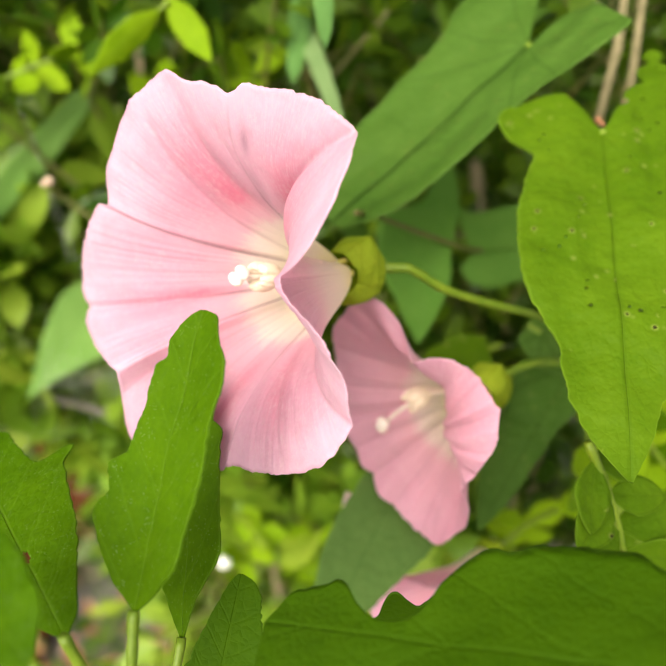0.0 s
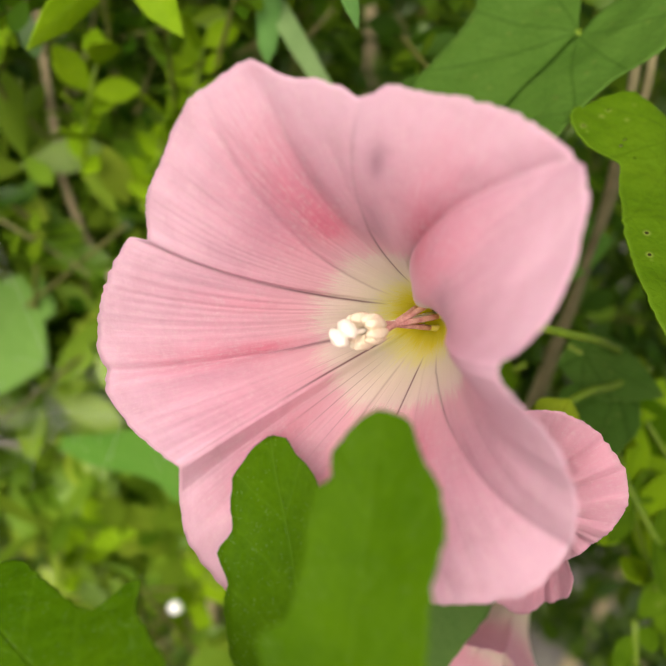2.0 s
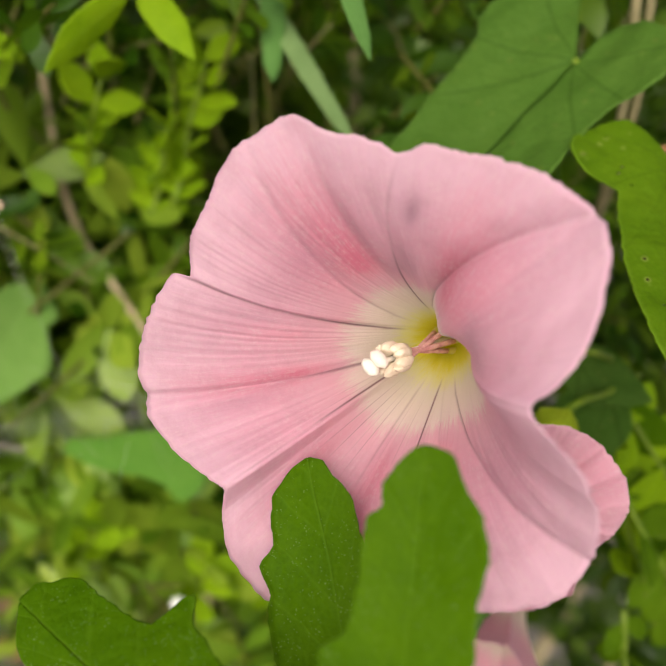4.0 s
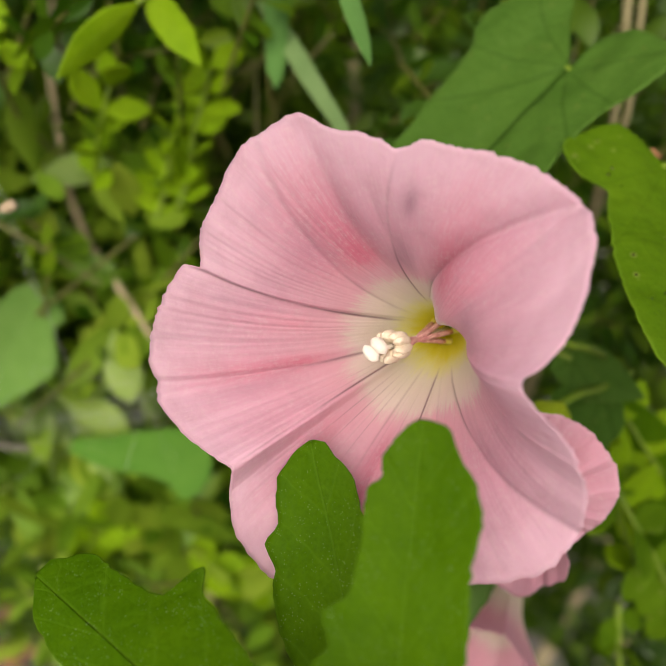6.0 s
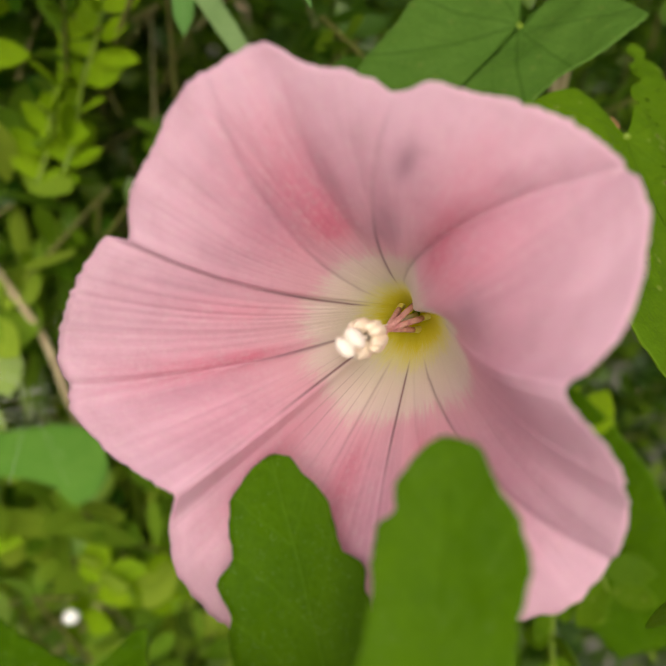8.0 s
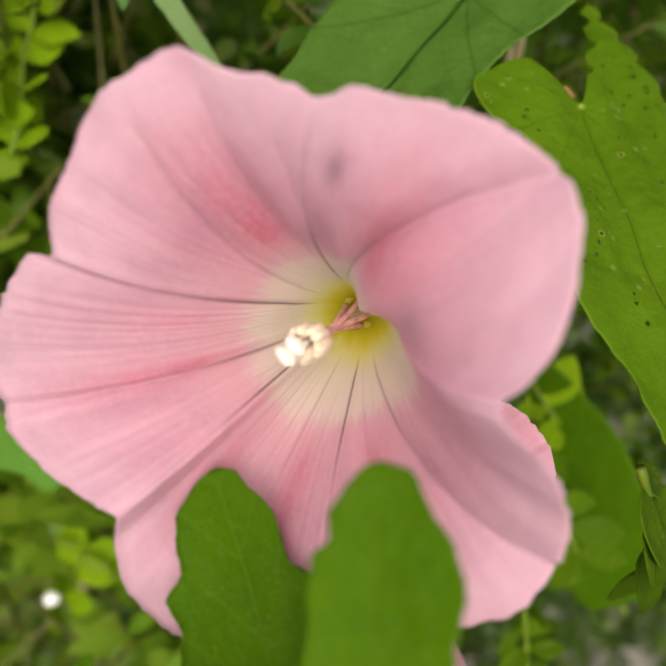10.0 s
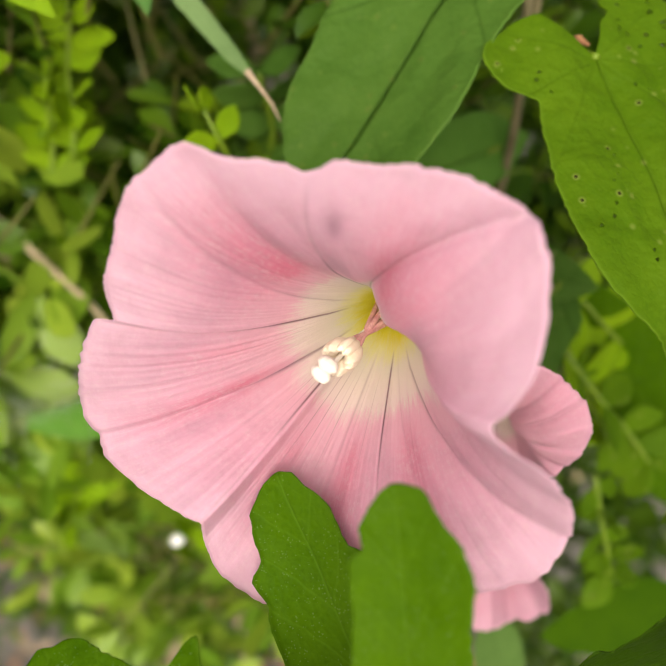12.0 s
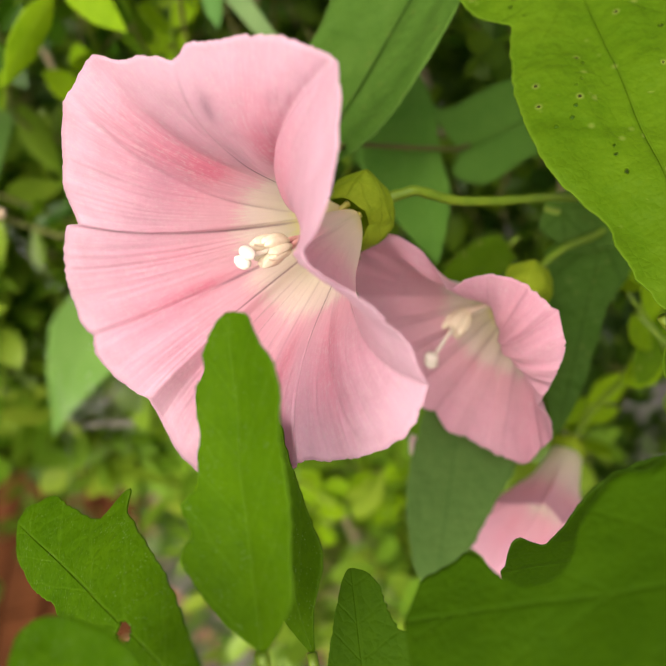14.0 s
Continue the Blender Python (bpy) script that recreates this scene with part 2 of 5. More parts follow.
LEAF_DEEP = leaf_material("deep_green_leaf", (0.019, 0.058, 0.001), (0.042, 0.102, 0.002), (0.05, 0.115, 0.006), 0.6, 0.2, 0.0, 3.0, 0.12)
LEAF_PALE = leaf_material("pale_green_leaf", (0.14, 0.32, 0.06), (0.24, 0.44, 0.11), (0.28, 0.46, 0.15), 0.55, 0.35, 0.0, 6.0, 0.3)
LEAF_LIME = leaf_material("lime_leaf", (0.12, 0.26, 0.005), (0.26, 0.42, 0.014), (0.28, 0.44, 0.05), 0.42, 0.35, 0.0, 6.0, 0.3)
BLADE = leaf_material("grass_blade_green", (0.065, 0.18, 0.036), (0.13, 0.28, 0.075), (0.20, 0.36, 0.14), 0.5, 0.3, 0.0, 1.0, 0.3)
BLADE_PALE = leaf_material("pale_grass_blade", (0.13, 0.24, 0.08), (0.24, 0.37, 0.15), (0.30, 0.42, 0.20), 0.5, 0.35, 0.0, 1.0, 0.3)
CALYX = leaf_material("calyx_green", (0.16, 0.26, 0.008), (0.34, 0.44, 0.035), (0.16, 0.22, 0.010), 0.5, 0.3, 0.0, 4.0, 0.5, 0.0, 3.0)
STEM = plain_material("green_stem", (0.085, 0.165, 0.004), (0.165, 0.25, 0.012), 300.0, 0.5)
VINE = plain_material("reddish_vine", (0.07, 0.09, 0.015), (0.15, 0.13, 0.035), 300.0, 0.5)
TWIG = plain_material("brown_twig", (0.25, 0.20, 0.11), (0.48, 0.40, 0.25), 220.0, 0.8, 0.6, 0.0006)
CANE = plain_material("olive_cane", (0.12, 0.105, 0.045), (0.26, 0.225, 0.115), 220.0, 0.8, 0.6, 0.0006)
GREY = plain_material("grey_twig", (0.11, 0.10, 0.08), (0.22, 0.20, 0.17), 220.0, 0.85, 0.6, 0.0006)
ANTHER = plain_material("cream_anther", (0.80, 0.66, 0.50), (0.88, 0.78, 0.64), 1500.0, 0.8, 0.6, 0.0002, share=0.15)
STIGMA = plain_material("white_stigma", (0.86, 0.78, 0.69), (0.91, 0.85, 0.78), 1800.0, 0.8, 0.7, 0.0002, share=0.15)
YELLOW = plain_material("yellow_filament", (0.84, 0.72, 0.16), (0.88, 0.80, 0.30), 900.0, 0.5, share=0.3)
THREAD = plain_material("cream_filament", (0.80, 0.62, 0.55), (0.88, 0.76, 0.68), 900.0, 0.5)
FILAMENT = plain_material("wine_filament", (0.46, 0.14, 0.17), (0.78, 0.46, 0.44), 900.0, 0.5)
SOIL = plain_material("grey_soil", (0.07, 0.062, 0.052), (0.26, 0.245, 0.22), 11.0, 0.95, 0.8, 0.02, shine=0.08)
BRICK = plain_material("red_brick", (0.050, 0.016, 0.006), (0.125, 0.042, 0.015), 14.0, 0.95, 0.5, 0.003, shine=0.08)
WITHERED = plain_material("withered_tan", (0.30, 0.21, 0.13), (0.50, 0.40, 0.29), 500.0, 0.8)
WHITE = plain_material("white_bloom", (0.75, 0.78, 0.76), (0.9, 0.92, 0.9), 600.0, 0.6)
WEB = plain_material("spider_silk", (0.72, 0.73, 0.71), (0.9, 0.9, 0.88), 900.0, 0.4)
DRY = plain_material("dry_leaf_brown", (0.20, 0.085, 0.035), (0.38, 0.19, 0.09), 120.0, 0.8, 0.5, 0.001)


# ---------------------------------------------------------------- mesh helpers
MM = 0.001


def curve_value(pairs, x, closed=0.0):
    """A smooth line through (x, y) pairs, sorted by x; closed: the period, if it repeats."""
    if closed:
        x = x % closed
        pairs = [(pairs[-2][0] - closed, *pairs[-2][1:]), (pairs[-1][0] - closed, *pairs[-1][1:]), *pairs, (pairs[0][0] + closed, *pairs[0][1:]), (pairs[1][0] + closed, *pairs[1][1:])]
    k = 0
    while k < len(pairs) - 2 and pairs[k + 1][0] < x:
        k += 1
    a, b = pairs[k], pairs[k + 1]
    f = min(max((x - a[0]) / max(b[0] - a[0], 1e-9), 0.0), 1.0)
    p, q = pairs[max(k - 1, 0)], pairs[min(k + 2, len(pairs) - 1)]
    out = []
    for j in range(1, len(a)):
        d = b[0] - a[0]
        ma = (b[j] - p[j]) / max(b[0] - p[0], 1e-9) * d
        mb = (q[j] - a[j]) / max(q[0] - a[0], 1e-9) * d
        lim = 1.2 * abs(b[j] - a[j]) + 1e-4
        ma, mb = max(-lim, min(lim, ma)), max(-lim, min(lim, mb))
        f2, f3 = f * f, f * f * f
        out.append((2 * f3 - 3 * f2 + 1) * a[j] + (f3 - 2 * f2 + f) * ma + (3 * f2 - 2 * f3) * b[j] + (f3 - f2) * mb)
    return out


def mesh_object(name, verts, faces, mat, parent=None, label="", uvs=None, smooth=True):
    me = bpy.data.meshes.new(name)
    me.from_pydata([tuple(v) for v in verts], [], faces)
    me.materials.append(mat)
    if uvs is not None:
        layer = me.uv_layers.new(name="UVMap")
        index = np.empty(len(me.loops), dtype=np.int32)
        me.loops.foreach_get("vertex_index", index)
        layer.data.foreach_set("uv", np.asarray(uvs, dtype=np.float32)[index].ravel())
    me.polygons.foreach_set("use_smooth", [smooth] * len(me.polygons))
    me.update()
    ob = new(name, me)
    if parent is not None:
        ob.parent = parent
    if label:
        ob["label"] = label
    return ob


def holder(name, label, category, group=""):
    return tagged(new(name), label, category, group)


def tube(name, points, radii, mat, parent=None, label="", sides=10, steps=8):
    """A round stem along a smooth line through points."""
    pts = [(i, *p) for i, p in enumerate(points)]
    rad = [(i, r) for i, r in enumerate(radii)]
    count = (len(points) - 1) * steps
    path = [Vector(curve_value(pts, i / steps)) for i in range(count + 1)]
    verts, faces, uvs = [], [], []
    side = None
    for i, c in enumerate(path):
        d = (path[min(i + 1, count)] - path[max(i - 1, 0)]).normalized()
        ref = side if side is not None else (Vector((0, 0, 1)) if abs(d.z) < 0.9 else Vector((1, 0, 0)))
        side = (ref - d * ref.dot(d)).normalized()
        other = d.cross(side)
        r = curve_value(rad, i / steps)[0] * (1 + 0.06 * math.sin(i * 1.7))
        for k in range(sides):
            a = 2 * math.pi * k / sides
            verts.append(c + side * (r * math.cos(a)) + other * (r * math.sin(a)))
            uvs.append((i / count, k / sides))
    for i in range(count):
        for k in range(sides):
            faces.append((i * sides + k, i * sides + (k + 1) % sides, (i + 1) * sides + (k + 1) % sides, (i + 1) * sides + k))
    faces.append(tuple(range(sides))[::-1])
    faces.append(tuple(count * sides + k for k in range(sides)))
    return mesh_object(name, verts, faces, mat, parent, label, uvs)


def blob(name, centre, axes, mat, parent=None, label="", rough=0.08, seed=0.0):
    """A rounded, slightly uneven grain: axes are three half-axes as vectors."""
    bm = bmesh.new()
    bmesh.ops.create_icosphere(bm, subdivisions=3, radius=1.0)
    a, b, c = (Vector(x) for x in axes)
    for v in bm.verts:
        k = 1 + rough * noise.noise(v.co * 2.3 + Vector((seed, seed * 2, 0)))
        v.co = Vector(centre) + (a * v.co.x + b * v.co.y + c * v.co.z) * k
    for f in bm.faces:
        f.smooth = True
    me = bpy.data.meshes.new(name)
    bm.to_mesh(me)
    bm.free()
    me.materials.append(mat)
    ob = new(name, me)
    if parent is not None:
        ob.parent = parent
    if label:
        ob["label"] = label
    return ob


def blade_mesh(name, base, tip, side, plus, minus, mat, parent=None, label="", bend=0.0, fold=0.0, cup=0.0, twist=0.0, thick=0.22,
               plus_in=None, minus_in=None, ripple=0.0, rows=56, cols=9, seed=0.0, holes=()):
    """A leaf blade. plus and minus: pairs (share of the length, half-width in mm) on the side of the side vector and against it.
    bend: how far the middle bows out along the normal, fold: degrees that each half rises, all lengths in mm."""
    b, t = Vector(base), Vector(tip)
    ax = (t - b)
    length = ax.length
    ax.normalize()
    s = Vector(side)
    s = (s - ax * s.dot(ax)).normalized()
    nor = s.cross(ax).normalized()
    tops, uvs, faces, rims, flats = [], [], [], [], []

    def place(u, w, sign):
        x = sign * w * MM
        a = twist * (u - 0.5)
        z = (math.hypot(x, 0.0016) - 0.0016) * math.tan(radians(fold)) + bend * MM * 4 * u * (1 - u) + cup * MM * (w / 12.0) ** 2
        z += ripple * MM * noise.noise(Vector((u * 5.0 + seed, sign * w * 0.16, seed * 3.1)))
        ca, sa = math.cos(radians(a)), math.sin(radians(a))
        return b + ax * (u * length) + s * (x * ca) + nor * (z + x * sa)

    for sign, outer, inner in ((1, plus, plus_in), (-1, minus, minus_in)):
        start = len(tops)
        u0, u1 = outer[0][0], outer[-1][0]
        widest = max(w for _, w in outer)
        for i in range(rows + 1):
            u = u0 + (u1 - u0) * i / rows
            wo = max(curve_value(outer, u)[0], 0.0)
            wo += min(wo * 0.06, 0.28) * (noise.noise(Vector((u * 34.0, seed * 2.3 + sign, 0.5))) + 0.6 * noise.noise(Vector((u * 90.0, seed + sign, 4.5))))
            wi = min(max(curve_value(inner, u)[0], 0.0), wo) if inner else 0.0
            if i in (0, rows):
                wo += 0.02
            for k in range(cols + 1):
                w = wi + (wo - wi) * k / cols
                tops.append(place(u, w, sign))
                rims.append(k / cols)
                flats.append((u * length / MM, sign * w, 0.0))
                uvs.append((u, sign * w / widest))
        for i in range(rows):
            for k in range(cols):
                uu, ww = uvs[start + i * (cols + 1) + k][0], uvs[start + i * (cols + 1) + k][1] * widest
                if any(((uu - hu) * length / MM / ra) ** 2 + ((ww - hw) / rb) ** 2 < 1.0 for hu, hw, ra, rb in holes):
                    continue
                a = start + i * (cols + 1) + k
                q = (a, a + 1, a + cols + 2, a + cols + 1)
                faces.append(q if sign > 0 else q[::-1])
    # weld the two halves along the midrib and give the sheet its thickness
    bm = bmesh.new()
    rim_layer = bm.verts.layers.float.new("edge")
    flat_layer = bm.verts.layers.float_vector.new("plane")
    vs = [bm.verts.new(p) for p in tops]
    for vert, x, q in zip(vs, rims, flats):
        vert[rim_layer] = x
        vert[flat_layer] = q
    lay = bm.loops.layers.uv.new("UVMap")
    for q in faces:
        f = bm.faces.new([vs[j] for j in q])
        f.smooth = True
        for lp, j in zip(f.loops, q):
            lp[lay].uv = uvs[j]
    bmesh.ops.remove_doubles(bm, verts=bm.verts, dist=0.0000015)
    bmesh.ops.dissolve_degenerate(bm, edges=bm.edges, dist=0.000001)
    bmesh.ops.recalc_face_normals(bm, faces=bm.faces)
    if sum((f.normal.dot(nor) for f in bm.faces)) < 0:
        bmesh.ops.reverse_faces(bm, faces=bm.faces)
    bm.normal_update()
    tops, skin, rim_edges = bm.verts[:], bm.faces[:], [e for e in bm.edges if len(e.link_faces) == 1]
    under = {}
    for vert in tops:
        under[vert] = bm.verts.new(vert.co - vert.normal * (thick * MM))
        under[vert][rim_layer] = vert[rim_layer]
        under[vert][flat_layer] = vert[flat_layer]
    for f in skin:
        g = bm.faces.new([under[lp.vert] for lp in reversed(f.loops[:])])
        g.smooth = True
        for lp, mate in zip(g.loops, reversed(f.loops[:])):
            lp[lay].uv = mate[lay].uv
    for e in rim_edges:
        lp = e.link_loops[0]
        p, q = lp.vert, lp.link_loop_next.vert
        g = bm.faces.new((q, p, under[p], under[q]))
        for x, mate in zip(g.loops, (lp.link_loop_next, lp, lp, lp.link_loop_next)):
            x[lay].uv = mate[lay].uv
    me = bpy.data.meshes.new(name)
    bm.to_mesh(me)
    bm.free()
    me.materials.append(mat)
    ob = new(name, me)
    if parent is not None:
        ob.parent = parent
    if label:
        ob["label"] = label
    return ob


# ---------------------------------------------------------------- flowers
def corolla(parent, root, axis, rim, seams, foot=(2.2, 1.0), neck=(2.4, 13.0), flare=(11.5, 26.5), around=640, along=80, ruffle=0.35, blush=(), lips=(), hairs=(255.0, 34.0), mauve_shades=(), swell=0.7, pale=1.0):
    """A funnel: rim holds (degrees, radius, height) in mm round the axis; seams (degrees at the rim, fold, dark line,
    drift in degrees towards the foot);
    lips (degrees, drift, width, then radius and height of the neck and of the flare there); blush (degrees, width,
    strength)."""
    a = Vector(axis).normalized()
    up = (Vector((0, 0, 1)) - a * a.z).normalized()
    right = up.cross(a)
    o = Vector(root)
    verts, outer, faces, uvs, veins, bands, marks = [], [], [], [], [], [], []

    def gap(x, y):
        return abs((x - y + 180) % 360 - 180)

    # hair-fine dark lines in the pale throat, thickest on the lower side
    rr_ = random.Random(int(hairs[0]))
    threads_at = []
    for k in range(52):
        q = 360.0 * k / 52 + rr_.uniform(-3.4, 3.4)
        threads_at.append((q, rr_.uniform(0.05, 0.52) * (0.15 + 0.85 * math.exp(-(gap(q, hairs[0]) / hairs[1]) ** 2))))
    t = np.linspace(0.0, 1.0, along + 1)
    k0, k1, k2, k3 = (1 - t) ** 3, 3 * t * (1 - t) ** 2, 3 * t * t * (1 - t), t ** 3
    wide = np.maximum(t - 0.35, 0.0) / 0.65
    for j in range(around):
        th = 360.0 * j / around
        r, h = curve_value(rim, th, 360.0)
        r *= 1 + 0.010 * noise.noise(Vector((th * 0.33, 1.3, 0.0))) + (0.009 * noise.noise(Vector((th * 0.62, 4.3, 0.0))) + 0.004 * noise.noise(Vector((th * 1.0, 9.3, 0.0)))) * (0.5 + abs(1.6 * noise.noise(Vector((th * 0.045, 6.6, 0.0)))))
        ca, sa = math.cos(radians(th)), math.sin(radians(th))
        out = right * ca + up * sa
        nr, nh = neck[0] + 0 * t, neck[1] + 0 * t
        fr, fh = flare[0] * (0.55 + 0.45 * r / 27.0) + 0 * t, flare[1] + 0.45 * (h - 34.0) + 0 * t
        for q, drift, width, lr, lh, kr, kh in lips:
            g = np.exp(-(gap(th, q + drift * (1 - t)) / width) ** 2)
            nr, nh, fr, fh = nr + (lr - nr) * g, nh + (lh - nh) * g, fr + (kr - fr) * g, fh + (kh - fh) * g
        rr = k0 * foot[0] + k1 * nr + k2 * fr + k3 * r
        hh = k0 * foot[1] + k1 * nh + k2 * fh + k3 * h
        line = np.zeros_like(t)
        far = np.full_like(t, 99.0)
        rim_line = np.zeros_like(t)
        for q, depth, dark, drift in seams:
            d = gap(th, q + drift * (1 - t))
            far = np.minimum(far, d)
            hh = hh - depth * (0.42 * np.exp(-(d / 1.3) ** 2) + 0.7 * np.exp(-(d / 5.5) ** 2)) * wide ** 0.7 * (1.15 - wide * 0.75)
            streak = np.exp(-(d / (0.42 / np.maximum(t, 0.35))) ** 2)
            line = np.maximum(line, dark * streak)
            rim_line = np.maximum(rim_line, min(1.0, dark) * streak)
        hh = hh + 1.0 * (1 - np.exp(-(far / 9.0) ** 2)) * wide * (1 - wide) * 2.0
        thin = sum(w * math.exp(-(gap(th, q) / 0.30) ** 2) for q, w in threads_at if gap(th, q) < 1.5)
        flush = min(1.0, sum(w * math.exp(-(gap(th, q) / width) ** 2) for q, width, w in blush))
        fade = np.clip((0.70 - t) * 6.0, 0, 1) * np.clip((t - 0.24) * 10.0, 0, 1)
        # dark veins in the throat; along folds the line also paints crease shade
        vein = np.minimum(1.0, (line + thin * np.clip((t - 0.30) * 8.0, 0, 1)) * fade + 0.28 * rim_line * np.minimum(1.0, 12.0 * (1.0 - t)) * wide)
        mark = np.zeros_like(t)
        for q, dq, tt, dt, w in mauve_shades:
            mark = mark + w * np.exp(-(gap(th, q) / dq) ** 2 - ((t - tt) / dt) ** 2)
        edge = ruffle * (1.6 * noise.noise(Vector((ca * 7.0, sa * 7.0, 2.7))) + 0.22 * noise.noise(Vector((ca * 17.0, sa * 17.0, 5.7))))
        for i in range(along + 1):
            w = wide[i]
            z = hh[i] + edge * w ** 5 + 0.5 * w * noise.noise(Vector((ca * 5.5, sa * 5.5, t[i] * 6.0))) + 0.10 * w * noise.noise(Vector((ca * 15.0, sa * 15.0, t[i] * 15.0)))
            p = o + a * (z * MM) + out * (rr[i] * MM)
            verts.append(p)
            outer.append(p - a * (0.12 * MM * w) + out * (0.14 * MM * (1 - w) + swell * MM * math.exp(-((t[i] - 0.20) / 0.21) ** 2)))
            uvs.append((j / around, t[i] * pale))
        veins.extend(vein.tolist())
        bands.extend([flush] * (along + 1))
        marks.extend(np.minimum(1.0, mark).tolist())
    count = len(verts)
    for j in range(around):
        for i in range(along):
            p, q = j * (along + 1) + i, ((j + 1) % around) * (along + 1) + i
            faces.append((p, q, q + 1, p + 1))
    inside = len(faces)
    faces += [tuple(count + v for v in f[::-1]) for f in faces]
    for j in range(around):
        p, q = j * (along + 1) + along, ((j + 1) % around) * (along + 1) + along
        faces.append((p, q, count + q, count + p))
    ob = mesh_object("corolla", verts + outer, faces, PETAL, parent, "", uvs + uvs)
    ob.data.materials.append(PETAL_BACK)
    ob.data.polygons.foreach_set("material_index", [1 if inside <= k < 2 * inside else 0 for k in range(len(faces))])
    for key, values in (("vein", veins + veins), ("band", bands + bands), ("mauve_shade", marks + marks)):
        at = ob.data.attributes.new(key, "FLOAT", "POINT")
        at.data.foreach_set("value", np.asarray(values, dtype=np.float32))
    return a, up, right, o


def bindweed(label, root, axis, rim, seams, stigma_at=(178.0, 2.6, 29.3), anthers=(178.0, 1.6, 21.5), bract=(8.8, 5.3, 1.4), threads=None, **more):
    thing = holder("bindweed_flower", label, "flower", "pink bindweed flowers")
    a, up, right, o = corolla(thing, root, axis, rim, seams, **more)

    def spot(deg, r, h):
        return o + a * (h * MM) + (right * math.cos(radians(deg)) + up * math.sin(radians(deg))) * (r * MM)

    # two broad keeled bracts clasp the tube
    for deg in (80.0, 260.0):
        out = right * math.cos(radians(deg)) + up * math.sin(radians(deg))
        tang = a.cross(out)
        verts, faces, uvs = [], [], []
        n, m = 16, 16
        for i in range(n + 1):
            t = i / n
            for k in range(m + 1):
                q = (k / m - 0.5) * 2
                ang = radians(q * 104.0)
                rad = 0.9 + (bract[1] - 0.9) * math.sin(math.pi * 0.80 * t ** 0.7)
                rad += 0.7 * math.exp(-(q / 0.12) ** 2) * math.sin(math.pi * min(t + 0.1, 1.0)) - 0.5 * abs(q) ** 3
                rad += 0.7 * noise.noise(Vector((t * 3.5, q * 2.5, deg))) + 0.25 * noise.noise(Vector((t * 9.0, q * 7.0, deg)))
                hh = bract[2] + bract[0] * t * (1.0 - 0.25 * abs(q) ** 2.2)
                verts.append(o + a * (hh * MM) + (out * math.cos(ang) + tang * math.sin(ang)) * (rad * MM))
                uvs.append((t, q))
        for i in range(n):
            for k in range(m):
                p = i * (m + 1) + k
                faces.append((p, p + 1, p + m + 2, p + m + 1))
        mesh_object("bract", verts, faces, CALYX, thing, "keeled yellow-green bract", uvs)
    # five stamens pressed round the style, their anthers in a tight ring
    top = spot(*stigma_at)
    crown = spot(*anthers)
    base = more.get("foot", (0.0, 5.0))[1] + 0.6
    way = (top - crown).normalized()
    one = way.cross(up).normalized()
    two = way.cross(one)
    for k in range(5):
        deg = 72 * k + 20
        g = radians(deg + 11)
        lean = one * math.cos(g) + two * math.sin(g)
        foot, head = spot(deg, 2.0, base), crown + lean * (0.8 * MM) - way * (2.0 * MM)
        mid = foot.lerp(head, 0.16)
        stalk = tube("filament", [mid, (mid + head) / 2, head], [0.36 * MM, 0.36 * MM, 0.34 * MM], threads or FILAMENT, thing, "slender filament", 8, 5)
        tube("filament_base", [foot, foot.lerp(mid, 0.5), mid], [0.5 * MM, 0.42 * MM, 0.355 * MM], YELLOW, stalk, "yellow foot of a filament", 8, 5)
        across = way.cross(lean).normalized()
        slide = way * ((0.35 * math.sin(k * 1.9)) * MM)
        for sgn in (-1, 1):
            blob("anther", crown + lean * (1.2 * MM) + across * (sgn * 0.34 * MM) + slide, (way * (2.15 * MM) + lean * (0.25 * MM), across * (0.66 * MM), lean * (0.86 * MM)), ANTHER, stalk, "cream pollen-dusted anther", 0.22, k * 1.7 + sgn)
    style = tube("style", [spot(0, 0.1, base), crown.lerp(o, 0.15), crown + way * (1.0 * MM), top], [0.35 * MM, 0.33 * MM, 0.33 * MM, 0.33 * MM], STIGMA, thing, "white style", 8, 5)
    for sgn in (-1, 1):
        off = (one * 0.35 + two * 0.9) * (sgn * 0.66 * MM) + way * (sgn * 0.25 * MM - 0.35 * MM)
        blob("stigma_lobe", top + off, (way * (1.0 * MM), (one * 0.35 + two * 0.9) * (0.80 * MM), (one * 0.9 - two * 0.35) * (1.30 * MM)), STIGMA, style, "white stigma lobe", 0.12, sgn * 3.0)
    return thing, o, a


